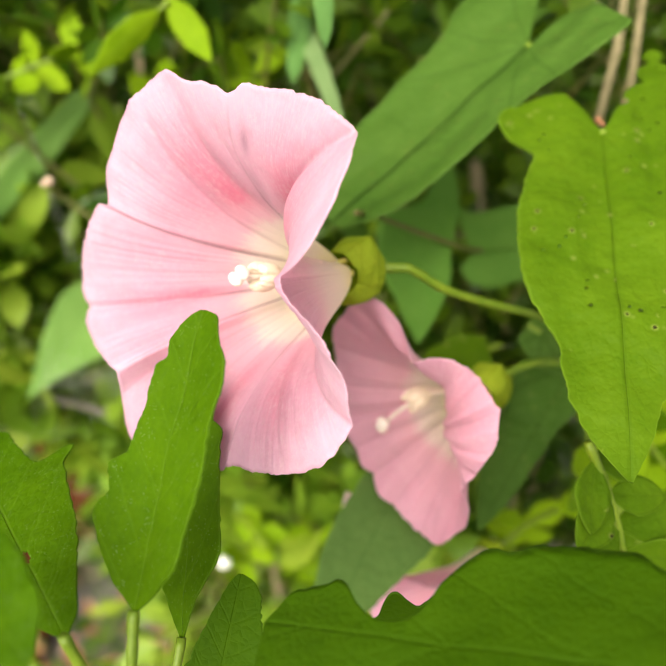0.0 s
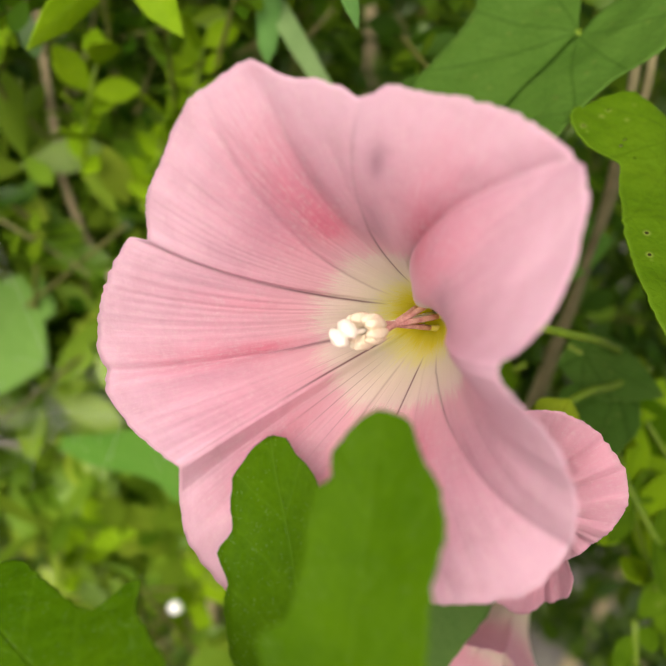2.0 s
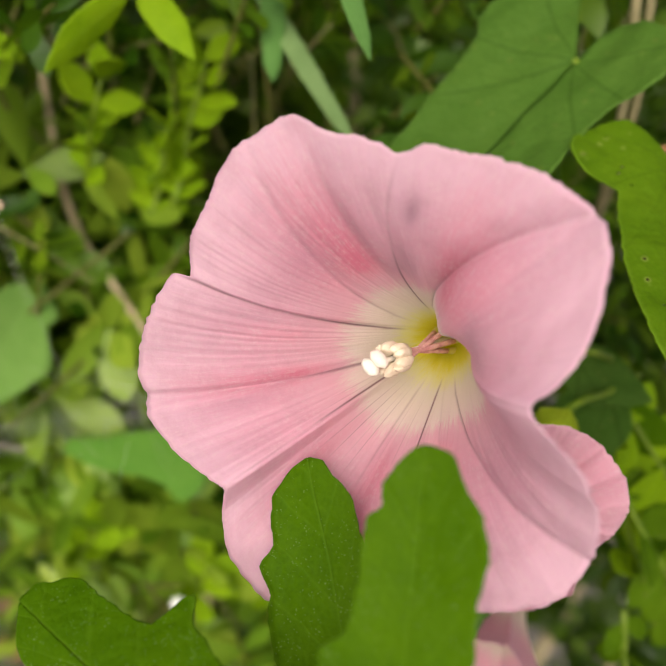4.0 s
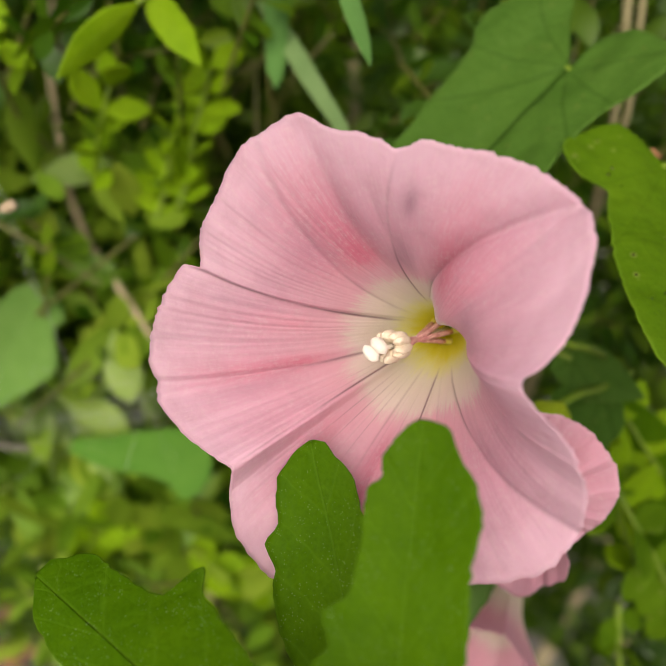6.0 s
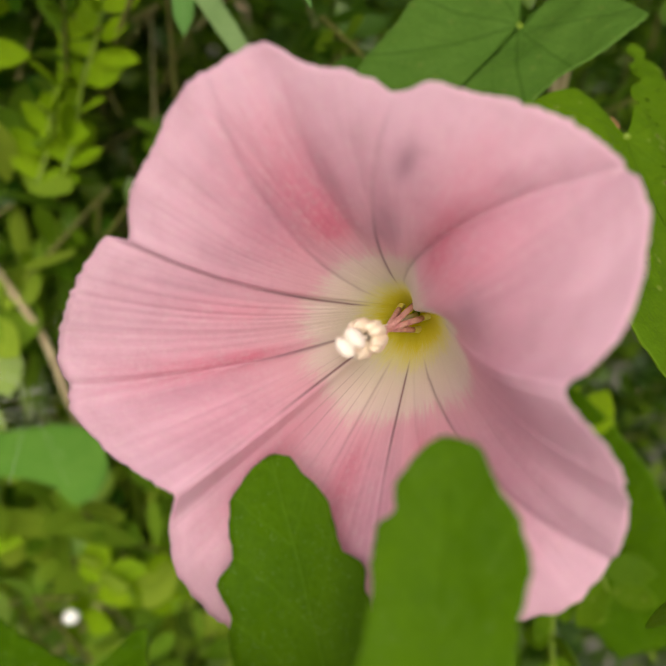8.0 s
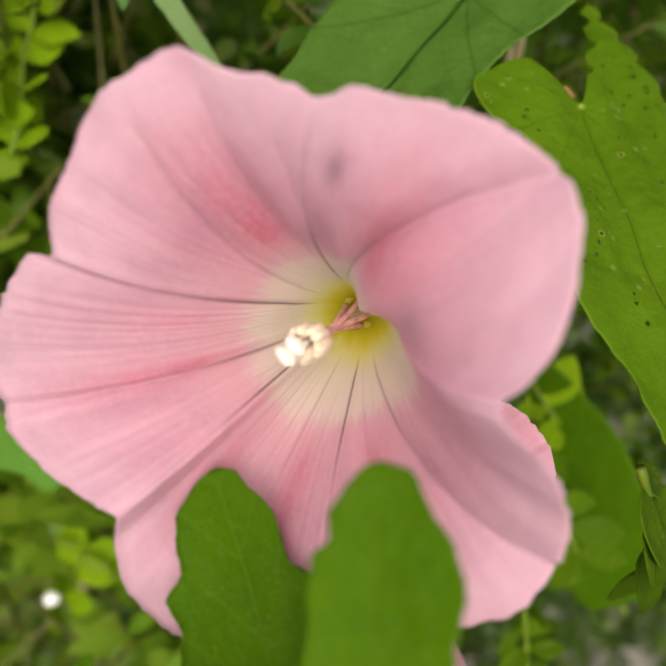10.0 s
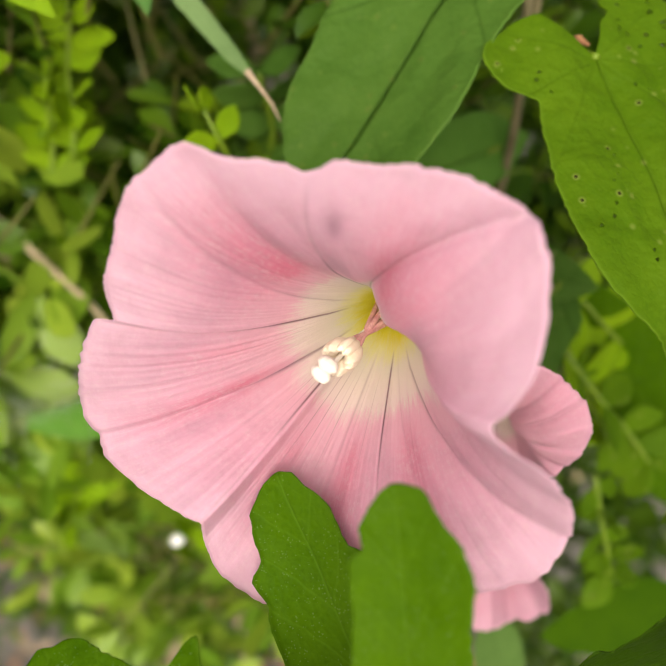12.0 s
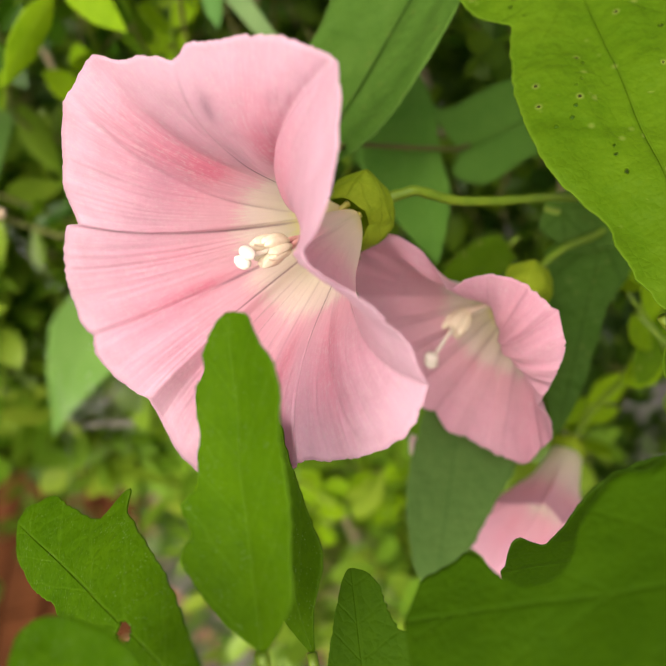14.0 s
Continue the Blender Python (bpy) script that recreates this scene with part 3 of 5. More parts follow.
MAIN_RIM = [(5.0, 23.8, 38.0), (15.0, 21.0, 39.4), (26.5, 18.2, 41.0), (33.0, 21.5, 39.3), (42.0, 25.0, 37.0), (48.0, 26.5, 35.0), (54.5, 28.2, 33.0), (60.0, 28.3, 31.5), (68.0, 27.9, 31.2), (82.0, 26.6, 31.4),
            (88.0, 25.9, 32.2), (95.0, 25.9, 32.6), (102.0, 24.8, 32.5), (107.0, 25.7, 33.0), (119.0, 27.5, 33.1), (126.0, 30.1, 33.3), (135.0, 30.0, 33.9), (141.5, 29.7, 34.4), (151.0, 27.6, 34.7),
            (165.0, 26.4, 35.1), (171.2, 25.2, 35.2), (173.2, 27.3, 35.2), (191.0, 30.4, 35.0), (199.0, 31.9, 34.9), (208.0, 31.3, 35.2), (220.0, 26.0, 37.4), (233.5, 20.0, 40.4), (240.0, 23.8, 38.4), (249.0, 27.9, 37.3),
            (256.0, 29.4, 36.7), (264.0, 30.6, 36.3), (280.0, 27.5, 36.2), (296.0, 22.8, 36.4), (311.0, 24.0, 36.0), (325.0, 25.9, 35.8), (334.0, 27.2, 35.6), (347.0, 27.0, 35.4)]
# degrees of each seam at the rim, depth of its fold in mm, strength of its dark line (vein and painted crease shade),
# drift towards the throat
MAIN_SEAMS = [(26.0, 1.3, 0.2, 0.0), (59.0, 3.8, 0.3, 72.0), (102.0, 0.6, 0.9, 30.0), (137.0, 1.5, 0.3, 32.0), (172.0, 1.4, 0.9, 7.0), (206.0, 3.2, 0.7, 9.0), (234.0, 1.4, 1.0, -5.0), (268.0, 0.6, 0.3, 0.0), (294.0, 0.7, 1.0, 0.0), (320.0, 1.0, 0.1, -25.0), (347.0, 2.2, 0.5, -42.0)]
MAIN_BLUSH = [(132.0, 11.0, 1.0), (150.0, 9.0, 0.3), (80.0, 9.0, 0.85), (64.0, 8.0, 0.5), (206.0, 4.0, 0.8), (246.0, 6.0, 0.35), (276.0, 7.0, 0.6), (315.0, 9.0, 0.6), (184.0, 5.0, 0.3)]
# degrees, width, place along the petal, length, strength of darker patches: mauve mottling and painted soft shade
MAIN_MAUVE_SHADES = [(98.0, 3.0, 0.85, 0.04, 0.9), (104.0, 6.0, 0.66, 0.07, 0.55), (120.0, 9.0, 0.76, 0.09, 0.32), (50.0, 9.0, 0.66, 0.06, 0.45), (150.0, 11.0, 0.74, 0.08, 0.42), (178.0, 4.0, 0.80, 0.12, 0.42), (112.0, 9.0, 0.60, 0.06, 0.40), (186.0, 6.0, 0.86, 0.08, 0.25), (148.0, 6.0, 0.88, 0.06, 0.25), (240.0, 5.0, 0.85, 0.08, 0.25), (212.0, 2.0, 0.80, 0.10, 0.3), (165.0, 4.0, 0.80, 0.08, 0.25)]
flower, o1, a1 = bindweed("wide open pink bindweed flower with pale yellow throat", (0.0072, 0.1055, 1.2891), (-0.659, -0.690, 0.298), MAIN_RIM, MAIN_SEAMS, (172.2, 2.9, 27.9), (179.4, 2.1, 23.1), blush=MAIN_BLUSH, lips=[(43.0, 42.0, 28.0, 3.0, 17.0, 5.0, 34.0)], foot=(0.5, 8.0), neck=(6.3, 11.0), flare=(10.0, 30.5), swell=0.25, around=1280, mauve_shades=MAIN_MAUVE_SHADES)
tube("stem", [o1 + a1 * 0.003, o1, (0.0122, 0.1060, 1.2888), (0.0182, 0.1068, 1.2845), (0.0248, 0.1092, 1.2806), (0.0360, 0.1125, 1.2755), (0.052, 0.125, 1.262)], [1.1 * MM, 0.95 * MM, 0.8 * MM, 0.75 * MM, 0.75 * MM, 0.7 * MM, 0.7 * MM], STEM, flower, "smooth green flower stalk")

SECOND_RIM = [(6.5, 12.2, 30.2), (21.4, 14.4, 30.3), (34.0, 16.1, 29.0), (43.0, 16.2, 27.2), (63.0, 15.9, 26.0), (72.0, 15.4, 26.0), (83.0, 15.0, 26.5), (97.0, 13.8, 27.0), (111.0, 12.8, 27.6), (115.0, 15.8, 26.5), (117.5, 19.0, 26.0), (122.0, 22.6, 26.5), (128.0, 24.4, 27.0),
              (150.0, 23.6, 27.0), (165.0, 21.0, 27.0), (180.0, 18.6, 27.0), (205.0, 17.2, 27.0), (233.0, 18.2, 27.0), (255.0, 19.1, 27.0), (271.0, 20.0, 27.0), (287.0, 21.1, 27.5), (304.0, 17.6, 28.0), (317.0, 16.0, 28.4),
              (325.0, 14.0, 28.8), (333.0, 10.7, 29.5), (350.0, 11.0, 30.0)]
SECOND_SEAMS = [(43.0, 1.2, 0.9, -10.0), (21.0, 1.0, 0.7, -10.0), (62.0, 0.8, 0.3, -6.0), (84.0, 0.8, 0.3, 0.0), (112.0, 1.6, 0.3, 0.0), (136.0, 1.6, 0.3, -10.0), (160.0, 1.8, 0.3, 0.0), (180.0, 1.2, 0.3, 0.0), (200.0, 2.0, 0.35, 0.0), (220.0, 1.2, 0.5, 0.0), (238.0, 2.4, 0.5, 0.0), (258.0, 1.8, 0.4, 0.0), (277.0, 2.4, 0.5, 0.0), (300.0, 2.0, 0.4, 0.0), (333.0, 1.6, 0.3, 0.0)]
second, o2, a2 = bindweed("half open pink bindweed flower with folded rim", (0.0326, 0.1103, 1.2633), (-0.66, -0.74, 0.12), SECOND_RIM, SECOND_SEAMS, (208.7, 11.9, 24.0), (190.1, 8.1, 17.5), (8.0, 4.4, 2.4), lips=[(40.0, 0.0, 55.0, 2.0, 16.0, -2.0, 33.0), (124.0, 0.0, 9.0, 5.0, 14.0, 11.0, 29.5)],
                          foot=(0.5, 7.0), neck=(5.2, 10.5), flare=(9.0, 22.0), ruffle=0.6, threads=THREAD, pale=0.80, hairs=(240.0, 60.0), blush=[(60.0, 14.0, 0.2), (140.0, 16.0, 0.2), (300.0, 14.0, 0.2)])
tube("stem", [o2 + a2 * 0.0035, o2, (0.0377, 0.1126, 1.2640), (0.0444, 0.1155, 1.2622), (0.060, 0.1255, 1.2570)], [0.7 * MM] * 5, STEM, second, "thin green flower stalk")

THIRD_RIM = [(0.0, 14.0, 30.0), (40.0, 11.0, 30.5), (80.0, 10.0, 29.0), (120.0, 11.0, 30.5), (160.0, 13.5, 30.0), (200.0, 15.5, 29.0), (222.0, 15.0, 29.5), (242.0, 18.2, 31.0), (264.0, 15.8, 30.5), (285.0, 18.6, 31.5), (308.0, 15.4, 30.2), (332.0, 17.0, 30.0)]
THIRD_SEAMS = [(20.0, 1.2, 0.3, 0.0), (80.0, 1.8, 0.3, 0.0), (140.0, 1.2, 0.3, 0.0), (200.0, 1.8, 0.3, 0.0), (245.0, 1.8, 0.3, 0.0), (290.0, 1.8, 0.3, 0.0), (330.0, 1.2, 0.3, 0.0)]
third, o3, _ = bindweed("drooping pink bindweed flower low in the vines", (0.0375, 0.1105, 1.2135), (-0.60, -0.76, 0.12), THIRD_RIM, THIRD_SEAMS, (180.0, 2.0, 18.0), (180.0, 1.5, 13.5), (7.0, 4.0, 0.5),
                         neck=(2.2, 11.0), flare=(8.0, 21.0), ruffle=0.6, threads=THREAD, pale=0.88, hairs=(240.0, 60.0), blush=[(50.0, 13.0, 0.25), (110.0, 13.0, 0.25), (170.0, 13.0, 0.25), (222.0, 10.0, 0.3), (267.0, 10.0, 0.3), (310.0, 10.0, 0.3)])
tube("stem", [o3, (0.0455, 0.1160, 1.2150), (0.0536, 0.1198, 1.2160), (0.066, 0.130, 1.222)], [0.7 * MM] * 4, STEM, third, "thin green flower stalk")


# ---------------------------------------------------------------- leaves near the flowers
def leaf(name, label, category, mat, base, tip, side, plus, minus, stalk=None, group="", **more):
    thing = holder(name, label, category, group)
    blade_mesh("blade", base, tip, side, plus, minus, mat, thing, **more)
    if not stalk:
        b, t = Vector(base), Vector(tip)
        stalk = [b - (t - b).normalized() * 0.0015, b - (t - b).normalized() * 0.003]
    if stalk:
        tube("petiole", [base, *stalk], [0.6 * MM] * (len(stalk) + 1), STEM, thing, "thin green leaf stalk")
    return thing


TOOTHED = "toothed weed leaves"
leaf("toothed_leaf", "bright green toothed weed leaf standing before the flower", "leaf", LEAF_FRONT, (-0.0208, 0.0469, 1.2818), (-0.0143, 0.0690, 1.3048), (0.822, -0.508, 0.257),
     [(0.0, 0.3), (0.08, 2.9), (0.18, 5.2), (0.3, 5.7), (0.45, 5.9), (0.6, 5.7), (0.75, 6.2), (0.83, 5.6), (0.87, 4.5), (0.95, 3.0), (0.985, 2.4), (1.0, 0.4)],
     [(0.0, 0.3), (0.076, 4.0), (0.176, 6.5), (0.268, 8.1), (0.345, 6.7), (0.43, 7.5), (0.48, 5.3), (0.62, 4.6), (0.74, 4.8), (0.79, 4.6), (0.82, 3.4), (0.88, 3.5), (0.94, 2.4), (0.98, 1.4), (1.0, 0.4)],
     [(-0.0210, 0.043, 1.276), (-0.021, 0.040, 1.255)], TOOTHED, bend=0.4, fold=11.0, ripple=0.6, seed=1.0, rows=90, cols=14)
leaf("toothed_leaf", "dark green toothed weed leaf with small pale hairs", "leaf", LEAF_FRONT, (-0.0183, 0.0525, 1.2683), (-0.0208, 0.0843, 1.2875), (0.837, -0.231, 0.495),
     [(0.0, 0.3), (0.1, 2.0), (0.25, 5.6), (0.4, 5.6), (0.55, 5.4), (0.62, 5.7), (0.68, 5.9), (0.72, 4.2), (0.8, 4.4), (0.85, 4.4), (0.89, 3.7), (0.94, 2.4), (0.98, 1.8), (1.0, 0.3)],
     [(0.0, 0.3), (0.1, 2.4), (0.25, 5.4), (0.4, 8.2), (0.55, 8.6), (0.62, 7.9), (0.68, 8.2), (0.72, 8.5), (0.76, 6.4), (0.84, 6.0), (0.91, 5.2), (0.95, 3.6), (0.985, 2.0), (1.0, 0.3)],
     [(-0.0195, 0.045, 1.262), (-0.021, 0.041, 1.250)], TOOTHED, bend=-0.7, fold=2.2, ripple=0.4, seed=2.0)
leaf("toothed_leaf", "green toothed weed leaf with a small eaten hole", "leaf", LEAF_FRONT, (-0.0266, 0.0429, 1.2835), (-0.0520, 0.0773, 1.2748), (0.66, 0.60, 0.45),
     [(0.0, 0.4), (0.03, 2.0), (0.127, 3.6), (0.28, 6.0), (0.446, 7.9), (0.55, 8.8), (0.61, 9.6), (0.655, 11.6), (0.675, 10.6), (0.69, 6.6), (0.72, 6.3), (0.835, 5.8), (0.95, 5.7), (0.99, 4.8), (1.01, 3.6), (1.05, 2.4), (1.06, 0.2)],
     [(0.0, 0.3), (0.1, 2.0), (0.21, 2.6), (0.36, 2.8), (0.53, 3.6), (0.656, 4.6), (0.7, 4.2), (0.83, 4.9), (0.958, 3.7), (1.05, 0.3)],
     [(-0.0245, 0.0415, 1.277), (-0.021, 0.040, 1.262)], TOOTHED, bend=-0.3, fold=-10.0, ripple=0.4, seed=3.0, rows=110, cols=26, holes=[(0.342, -0.43, 1.25, 0.95)])
leaf("toothed_leaf", "blurred green weed leaf close to the ground vines", "leaf", LEAF_FRONT, (-0.0238, 0.0328, 1.2950), (-0.0385, 0.0480, 1.2945), (0.68, 0.68, 0.28),
     [(0.0, 0.3), (0.2, 3.6), (0.5, 4.6), (0.8, 3.6), (0.95, 1.9), (1.0, 0.3)], [(0.0, 0.3), (0.2, 3.6), (0.5, 4.8), (0.8, 3.6), (0.95, 2.0), (1.0, 0.3)],
     [(-0.022, 0.036, 1.285), (-0.021, 0.040, 1.265)], TOOTHED, bend=0.8, fold=5.0, seed=4.0)
leaf("lobed_leaf", "large deep green lobed weed leaf low in front", "leaf", LEAF_DEEP, (0.0320, 0.0340, 1.2910), (-0.0055, 0.0450, 1.2825), (0.282, 0.959, -0.003),
     [(0.0, 10.5), (0.08, 11.2), (0.145, 13.0), (0.244, 13.1), (0.39, 12.5), (0.445, 11.3), (0.497, 12.0), (0.55, 10.8), (0.61, 7.2), (0.65, 3.2), (0.70, 1.7), (0.757, 1.7), (0.81, 3.4), (0.88, 6.3), (0.93, 5.2), (1.0, 4.0), (1.03, 1.0), (1.04, 0.2)],
     [(0.0, 12.0), (0.5, 12.0), (0.8, 10.0), (1.0, 8.0), (1.04, 0.2)],
     [(0.0480, 0.030, 1.285), (0.062, 0.030, 1.260)], TOOTHED, ripple=0.6, seed=5.0)
leaf("lobed_leaf", "dark green lobed weed leaf standing behind another", "leaf", LEAF_DEEP, (0.0309, 0.0530, 1.2666), (0.0039, 0.0560, 1.2666), (0.0, 0.1, 1.0),
     [(0.0, 15.0), (0.25, 15.0), (0.45, 14.0), (0.55, 12.0), (0.62, 9.4), (0.68, 6.4), (0.73, 4.0), (0.767, 3.3), (0.80, 3.9), (0.83, 5.0), (0.865, 5.6), (0.89, 5.1), (0.915, 3.5), (0.935, 1.0), (0.96, 0.3)],
     [(0.0, 10.0), (0.8, 9.0), (0.9, 7.0), (0.94, 4.0), (0.96, 0.3)],
     [(0.0380, 0.050, 1.262), (0.044, 0.046, 1.250)], TOOTHED, bend=0.3, fold=2.0, ripple=0.5, seed=5.5, rows=120, cols=16)
leaf("lobed_leaf", "dark green lobe of a weed leaf curving down", "leaf", LEAF_DEEP, (-0.0138, 0.0479, 1.2650), (-0.0117, 0.0583, 1.2710), (0.983, -0.125, -0.137),
     [(-0.6, 12.0), (0.3, 12.0), (0.40, 8.5), (0.455, 6.2), (0.52, 4.4), (0.62, 3.9), (0.73, 3.5), (0.9, 3.1), (0.98, 2.5), (1.05, 1.6), (1.09, 0.3)], [(-0.6, 3.0), (-0.3, 5.0), (0.30, 3.7), (0.75, 2.2), (0.97, 1.3), (1.05, 0.8), (1.09, 0.3)],
     [(-0.016, 0.043, 1.258), (-0.019, 0.041, 1.250)], TOOTHED, bend=0.3, fold=6.0, seed=6.0, rows=110, cols=14)

BITES = []
r = random.Random(5)
for k in range(22):
    BITES.append((r.uniform(-0.30, 0.02), -r.uniform(5, 13), r.uniform(0.22, 0.48), r.uniform(0.22, 0.48)))
for u, w in ((0.12, -6.0), (0.30, 5.0), (0.42, 8.5), (0.55, 4.0), (0.25, -9.0), (0.6, -4.0), (0.05, 9.0)):
    for k in range(3):
        BITES.append((u + r.gauss(0, 0.02), w + r.gauss(0, 1.2), r.uniform(0.16, 0.34), r.uniform(0.16, 0.34)))
ARROW = "arrow-shaped bindweed leaves"
leaf("bindweed_leaf", "large yellow-green bindweed leaf with insect holes", "leaf", LEAF_BIG, (0.0454, 0.1218, 1.3059), (0.0371, 0.0649, 1.2822), (-0.987, 0.158, -0.033),
     [(-0.15, 6.0), (-0.136, 11.0), (-0.09, 16.1), (-0.054, 17.2), (0.0, 16.8), (0.038, 15.4), (0.075, 12.4), (0.09, 11.4), (0.13, 12.0), (0.195, 12.9), (0.328, 14.2), (0.438, 14.2), (0.54, 13.3),
      (0.611, 11.5), (0.688, 8.7), (0.715, 8.1), (0.744, 8.5), (0.806, 7.8), (0.885, 5.8), (0.957, 2.9), (1.0, 0.2)],
     [(-0.39, 10.4), (-0.37, 11.6), (-0.345, 11.9), (-0.325, 11.0), (-0.30, 12.6), (-0.27, 13.2), (-0.25, 12.3), (-0.22, 13.8), (-0.18, 14.2), (-0.155, 13.0), (-0.12, 14.8), (-0.07, 15.3), (-0.04, 14.6), (0.05, 16.0), (0.2, 16.0), (0.35, 15.5), (0.5, 13.0), (0.6, 10.8), (0.7, 8.2), (0.78, 6.0), (0.831, 4.5), (0.921, 2.6), (1.0, 0.2)],
     [(0.0480, 0.129, 1.303), (0.0540, 0.140, 1.296)], ARROW, bend=1.0, fold=3.0, ripple=1.4, seed=7.0, rows=300, cols=68, holes=BITES,
     plus_in=[(-0.15, 6.0), (-0.036, 1.3), (0.0, 0.0), (1.0, 0.0)], minus_in=[(-0.39, 10.0), (-0.36, 8.6), (-0.325, 9.4), (-0.29, 7.2), (-0.25, 7.0), (-0.225, 7.9), (-0.19, 5.0), (-0.15, 4.1), (-0.13, 4.9), (-0.09, 2.5), (-0.04, 1.2), (0.0, 0.0), (1.0, 0.0)])
leaf("bindweed_leaf", "mid green arrow-shaped bindweed leaf above the flower", "leaf", LEAF_UPPER, (0.0367, 0.1455, 1.3143), (-0.0005, 0.1260, 1.2870), (-0.482, 0.876, 0.032),
     [(-0.3, 10.0), (-0.24, 15.0), (-0.12, 19.5), (-0.03, 20.8), (0.04, 20.0), (0.1, 17.6), (0.2, 16.8), (0.4, 15.9), (0.5, 15.0), (0.6, 14.4), (0.7, 13.4), (0.8, 11.0), (0.9, 7.0), (0.97, 3.5), (1.0, 0.3)],
     [(-0.236, 5.3), (-0.225, 9.5), (-0.21, 13.5), (-0.19, 17.2), (-0.15, 17.0), (-0.09, 16.4), (-0.03, 15.6), (0.03, 14.8), (0.1, 12.9), (0.2, 11.8), (0.3, 11.8), (0.4, 12.6), (0.5, 13.0), (0.6, 12.3), (0.7, 11.5), (0.8, 10.6), (0.9, 8.5), (0.97, 4.5), (1.0, 0.3)],
     [(0.0385, 0.151, 1.308), (0.046, 0.158, 1.295)], ARROW, bend=-0.5, fold=9.0, ripple=0.9, seed=8.0, rows=120, cols=20,
     plus_in=[(-0.3, 10.0), (-0.15, 5.3), (-0.03, 0.9), (0.0, 0.0), (1.0, 0.0)], minus_in=[(-0.236, 4.8), (-0.19, 1.5), (-0.113, 0.2), (-0.06, 0.0), (1.0, 0.0)])
leaf("bindweed_leaf", "cool green arrow-shaped bindweed leaf behind the stalk", "leaf", LEAF_BLUE, (0.0270, 0.1640, 1.2850), (0.0174, 0.1232, 1.2610), (-0.95, 0.2, 0.2),
     [(0.0, 0.2), (0.28, 4.2), (0.36, 8.0), (0.40, 12.0), (0.52, 12.8), (0.7, 10.0), (0.86, 5.0), (1.0, 0.2)], [(0.0, 0.2), (0.15, 2.6), (0.3, 4.0), (0.5, 3.6), (0.7, 4.4), (0.9, 2.0), (1.0, 0.2)],
     None, ARROW, bend=0.5, fold=4.0, seed=9.0)
leaf("bindweed_leaf", "cool green two-lobed bindweed leaf in the shade", "leaf", LEAF_BLUE, (0.0500, 0.1500, 1.2700), (0.0318, 0.1510, 1.2665), (-0.15, 0.50, 0.80),
     [(-0.55, 0.3), (-0.4, 3.2), (-0.2, 6.8), (0.0, 8.8), (0.4, 9.6), (0.8, 9.3), (0.95, 9.4), (1.1, 11.5)], [(-0.55, 0.3), (-0.4, 2.8), (-0.2, 5.4), (0.0, 6.9), (0.3, 7.2), (0.85, 8.4), (1.05, 6.6), (1.15, 3.9)],
     None, ARROW, bend=0.5, fold=4.0, seed=10.0, plus_in=[(-0.55, 0.0), (0.99, 0.0), (1.0, 0.0), (1.1, 9.0)], minus_in=[(-0.55, 0.0), (0.99, 0.0), (1.0, 0.0), (1.15, 2.6)])
leaf("bindweed_leaf", "soft green bindweed leaf hanging under the flowers", "leaf", LEAF_SOFT, (0.0198, 0.1144, 1.2483), (-0.0025, 0.0781, 1.2252), (-0.888, 0.402, 0.224),
     [(0.0, 4.4), (0.14, 5.8), (0.266, 6.4), (0.381, 7.1), (0.52, 7.7), (0.612, 7.9), (0.706, 7.0), (0.817, 5.7), (0.887, 4.6), (0.941, 3.1), (1.0, 0.3)],
     [(0.0, 6.8), (0.15, 10.5), (0.30, 11.5), (0.47, 11.2), (0.62, 8.4), (0.82, 4.8), (0.91, 2.5), (1.0, 0.3)],
     None, ARROW, bend=0.8, fold=5.0, seed=11.0)
leaf("bindweed_leaf", "shaded green bindweed leaf behind the small flower", "leaf", LEAF_UPPER, (0.0480, 0.1180, 1.2600), (0.0275, 0.0935, 1.2390), (-0.827, 0.514, 0.229),
     [(0.0, 5.0), (0.162, 9.3), (0.306, 7.6), (0.674, 5.8), (0.9, 2.5), (1.0, 0.3)], [(0.0, 4.0), (0.15, 6.0), (0.35, 3.6), (0.6, 3.0), (0.8, 2.2), (1.0, 0.3)],
     None, ARROW, bend=0.8, fold=5.0, seed=12.0)
leaf("bindweed_leaf", "pointed green leaf tip behind the small flower", "leaf", LEAF_UPPER, (0.0420, 0.1230, 1.2640), (0.0545, 0.1140, 1.2605), (0.3, 0.7, 0.6),
     [(-0.2, 3.0), (0.2, 5.5), (0.5, 4.6), (0.85, 1.8), (1.0, 0.2)], [(-0.2, 4.0), (0.2, 6.5), (0.5, 5.5), (0.85, 2.2), (1.0, 0.2)], None, ARROW, fold=5.0, seed=13.0)
leaf("pale_leaf", "pale blue-green leaf low in the hedge", "leaf", LEAF_PALE, (-0.0680, 0.2126, 1.2276), (-0.0915, 0.1716, 1.2059), (-0.70, 0.19, 0.68),
     [(0.0, 1.0), (0.12, 7.0), (0.22, 8.0), (0.4, 10.5), (0.65, 7.5), (0.85, 3.2), (1.0, 0.2)], [(0.0, 1.0), (0.12, 9.0), (0.2, 8.0), (0.4, 14.0), (0.6, 9.5), (0.8, 4.2), (1.0, 0.2)], None, "", fold=6.0, seed=14.0)

# long narrow blades
BLADES = "narrow grass blades"
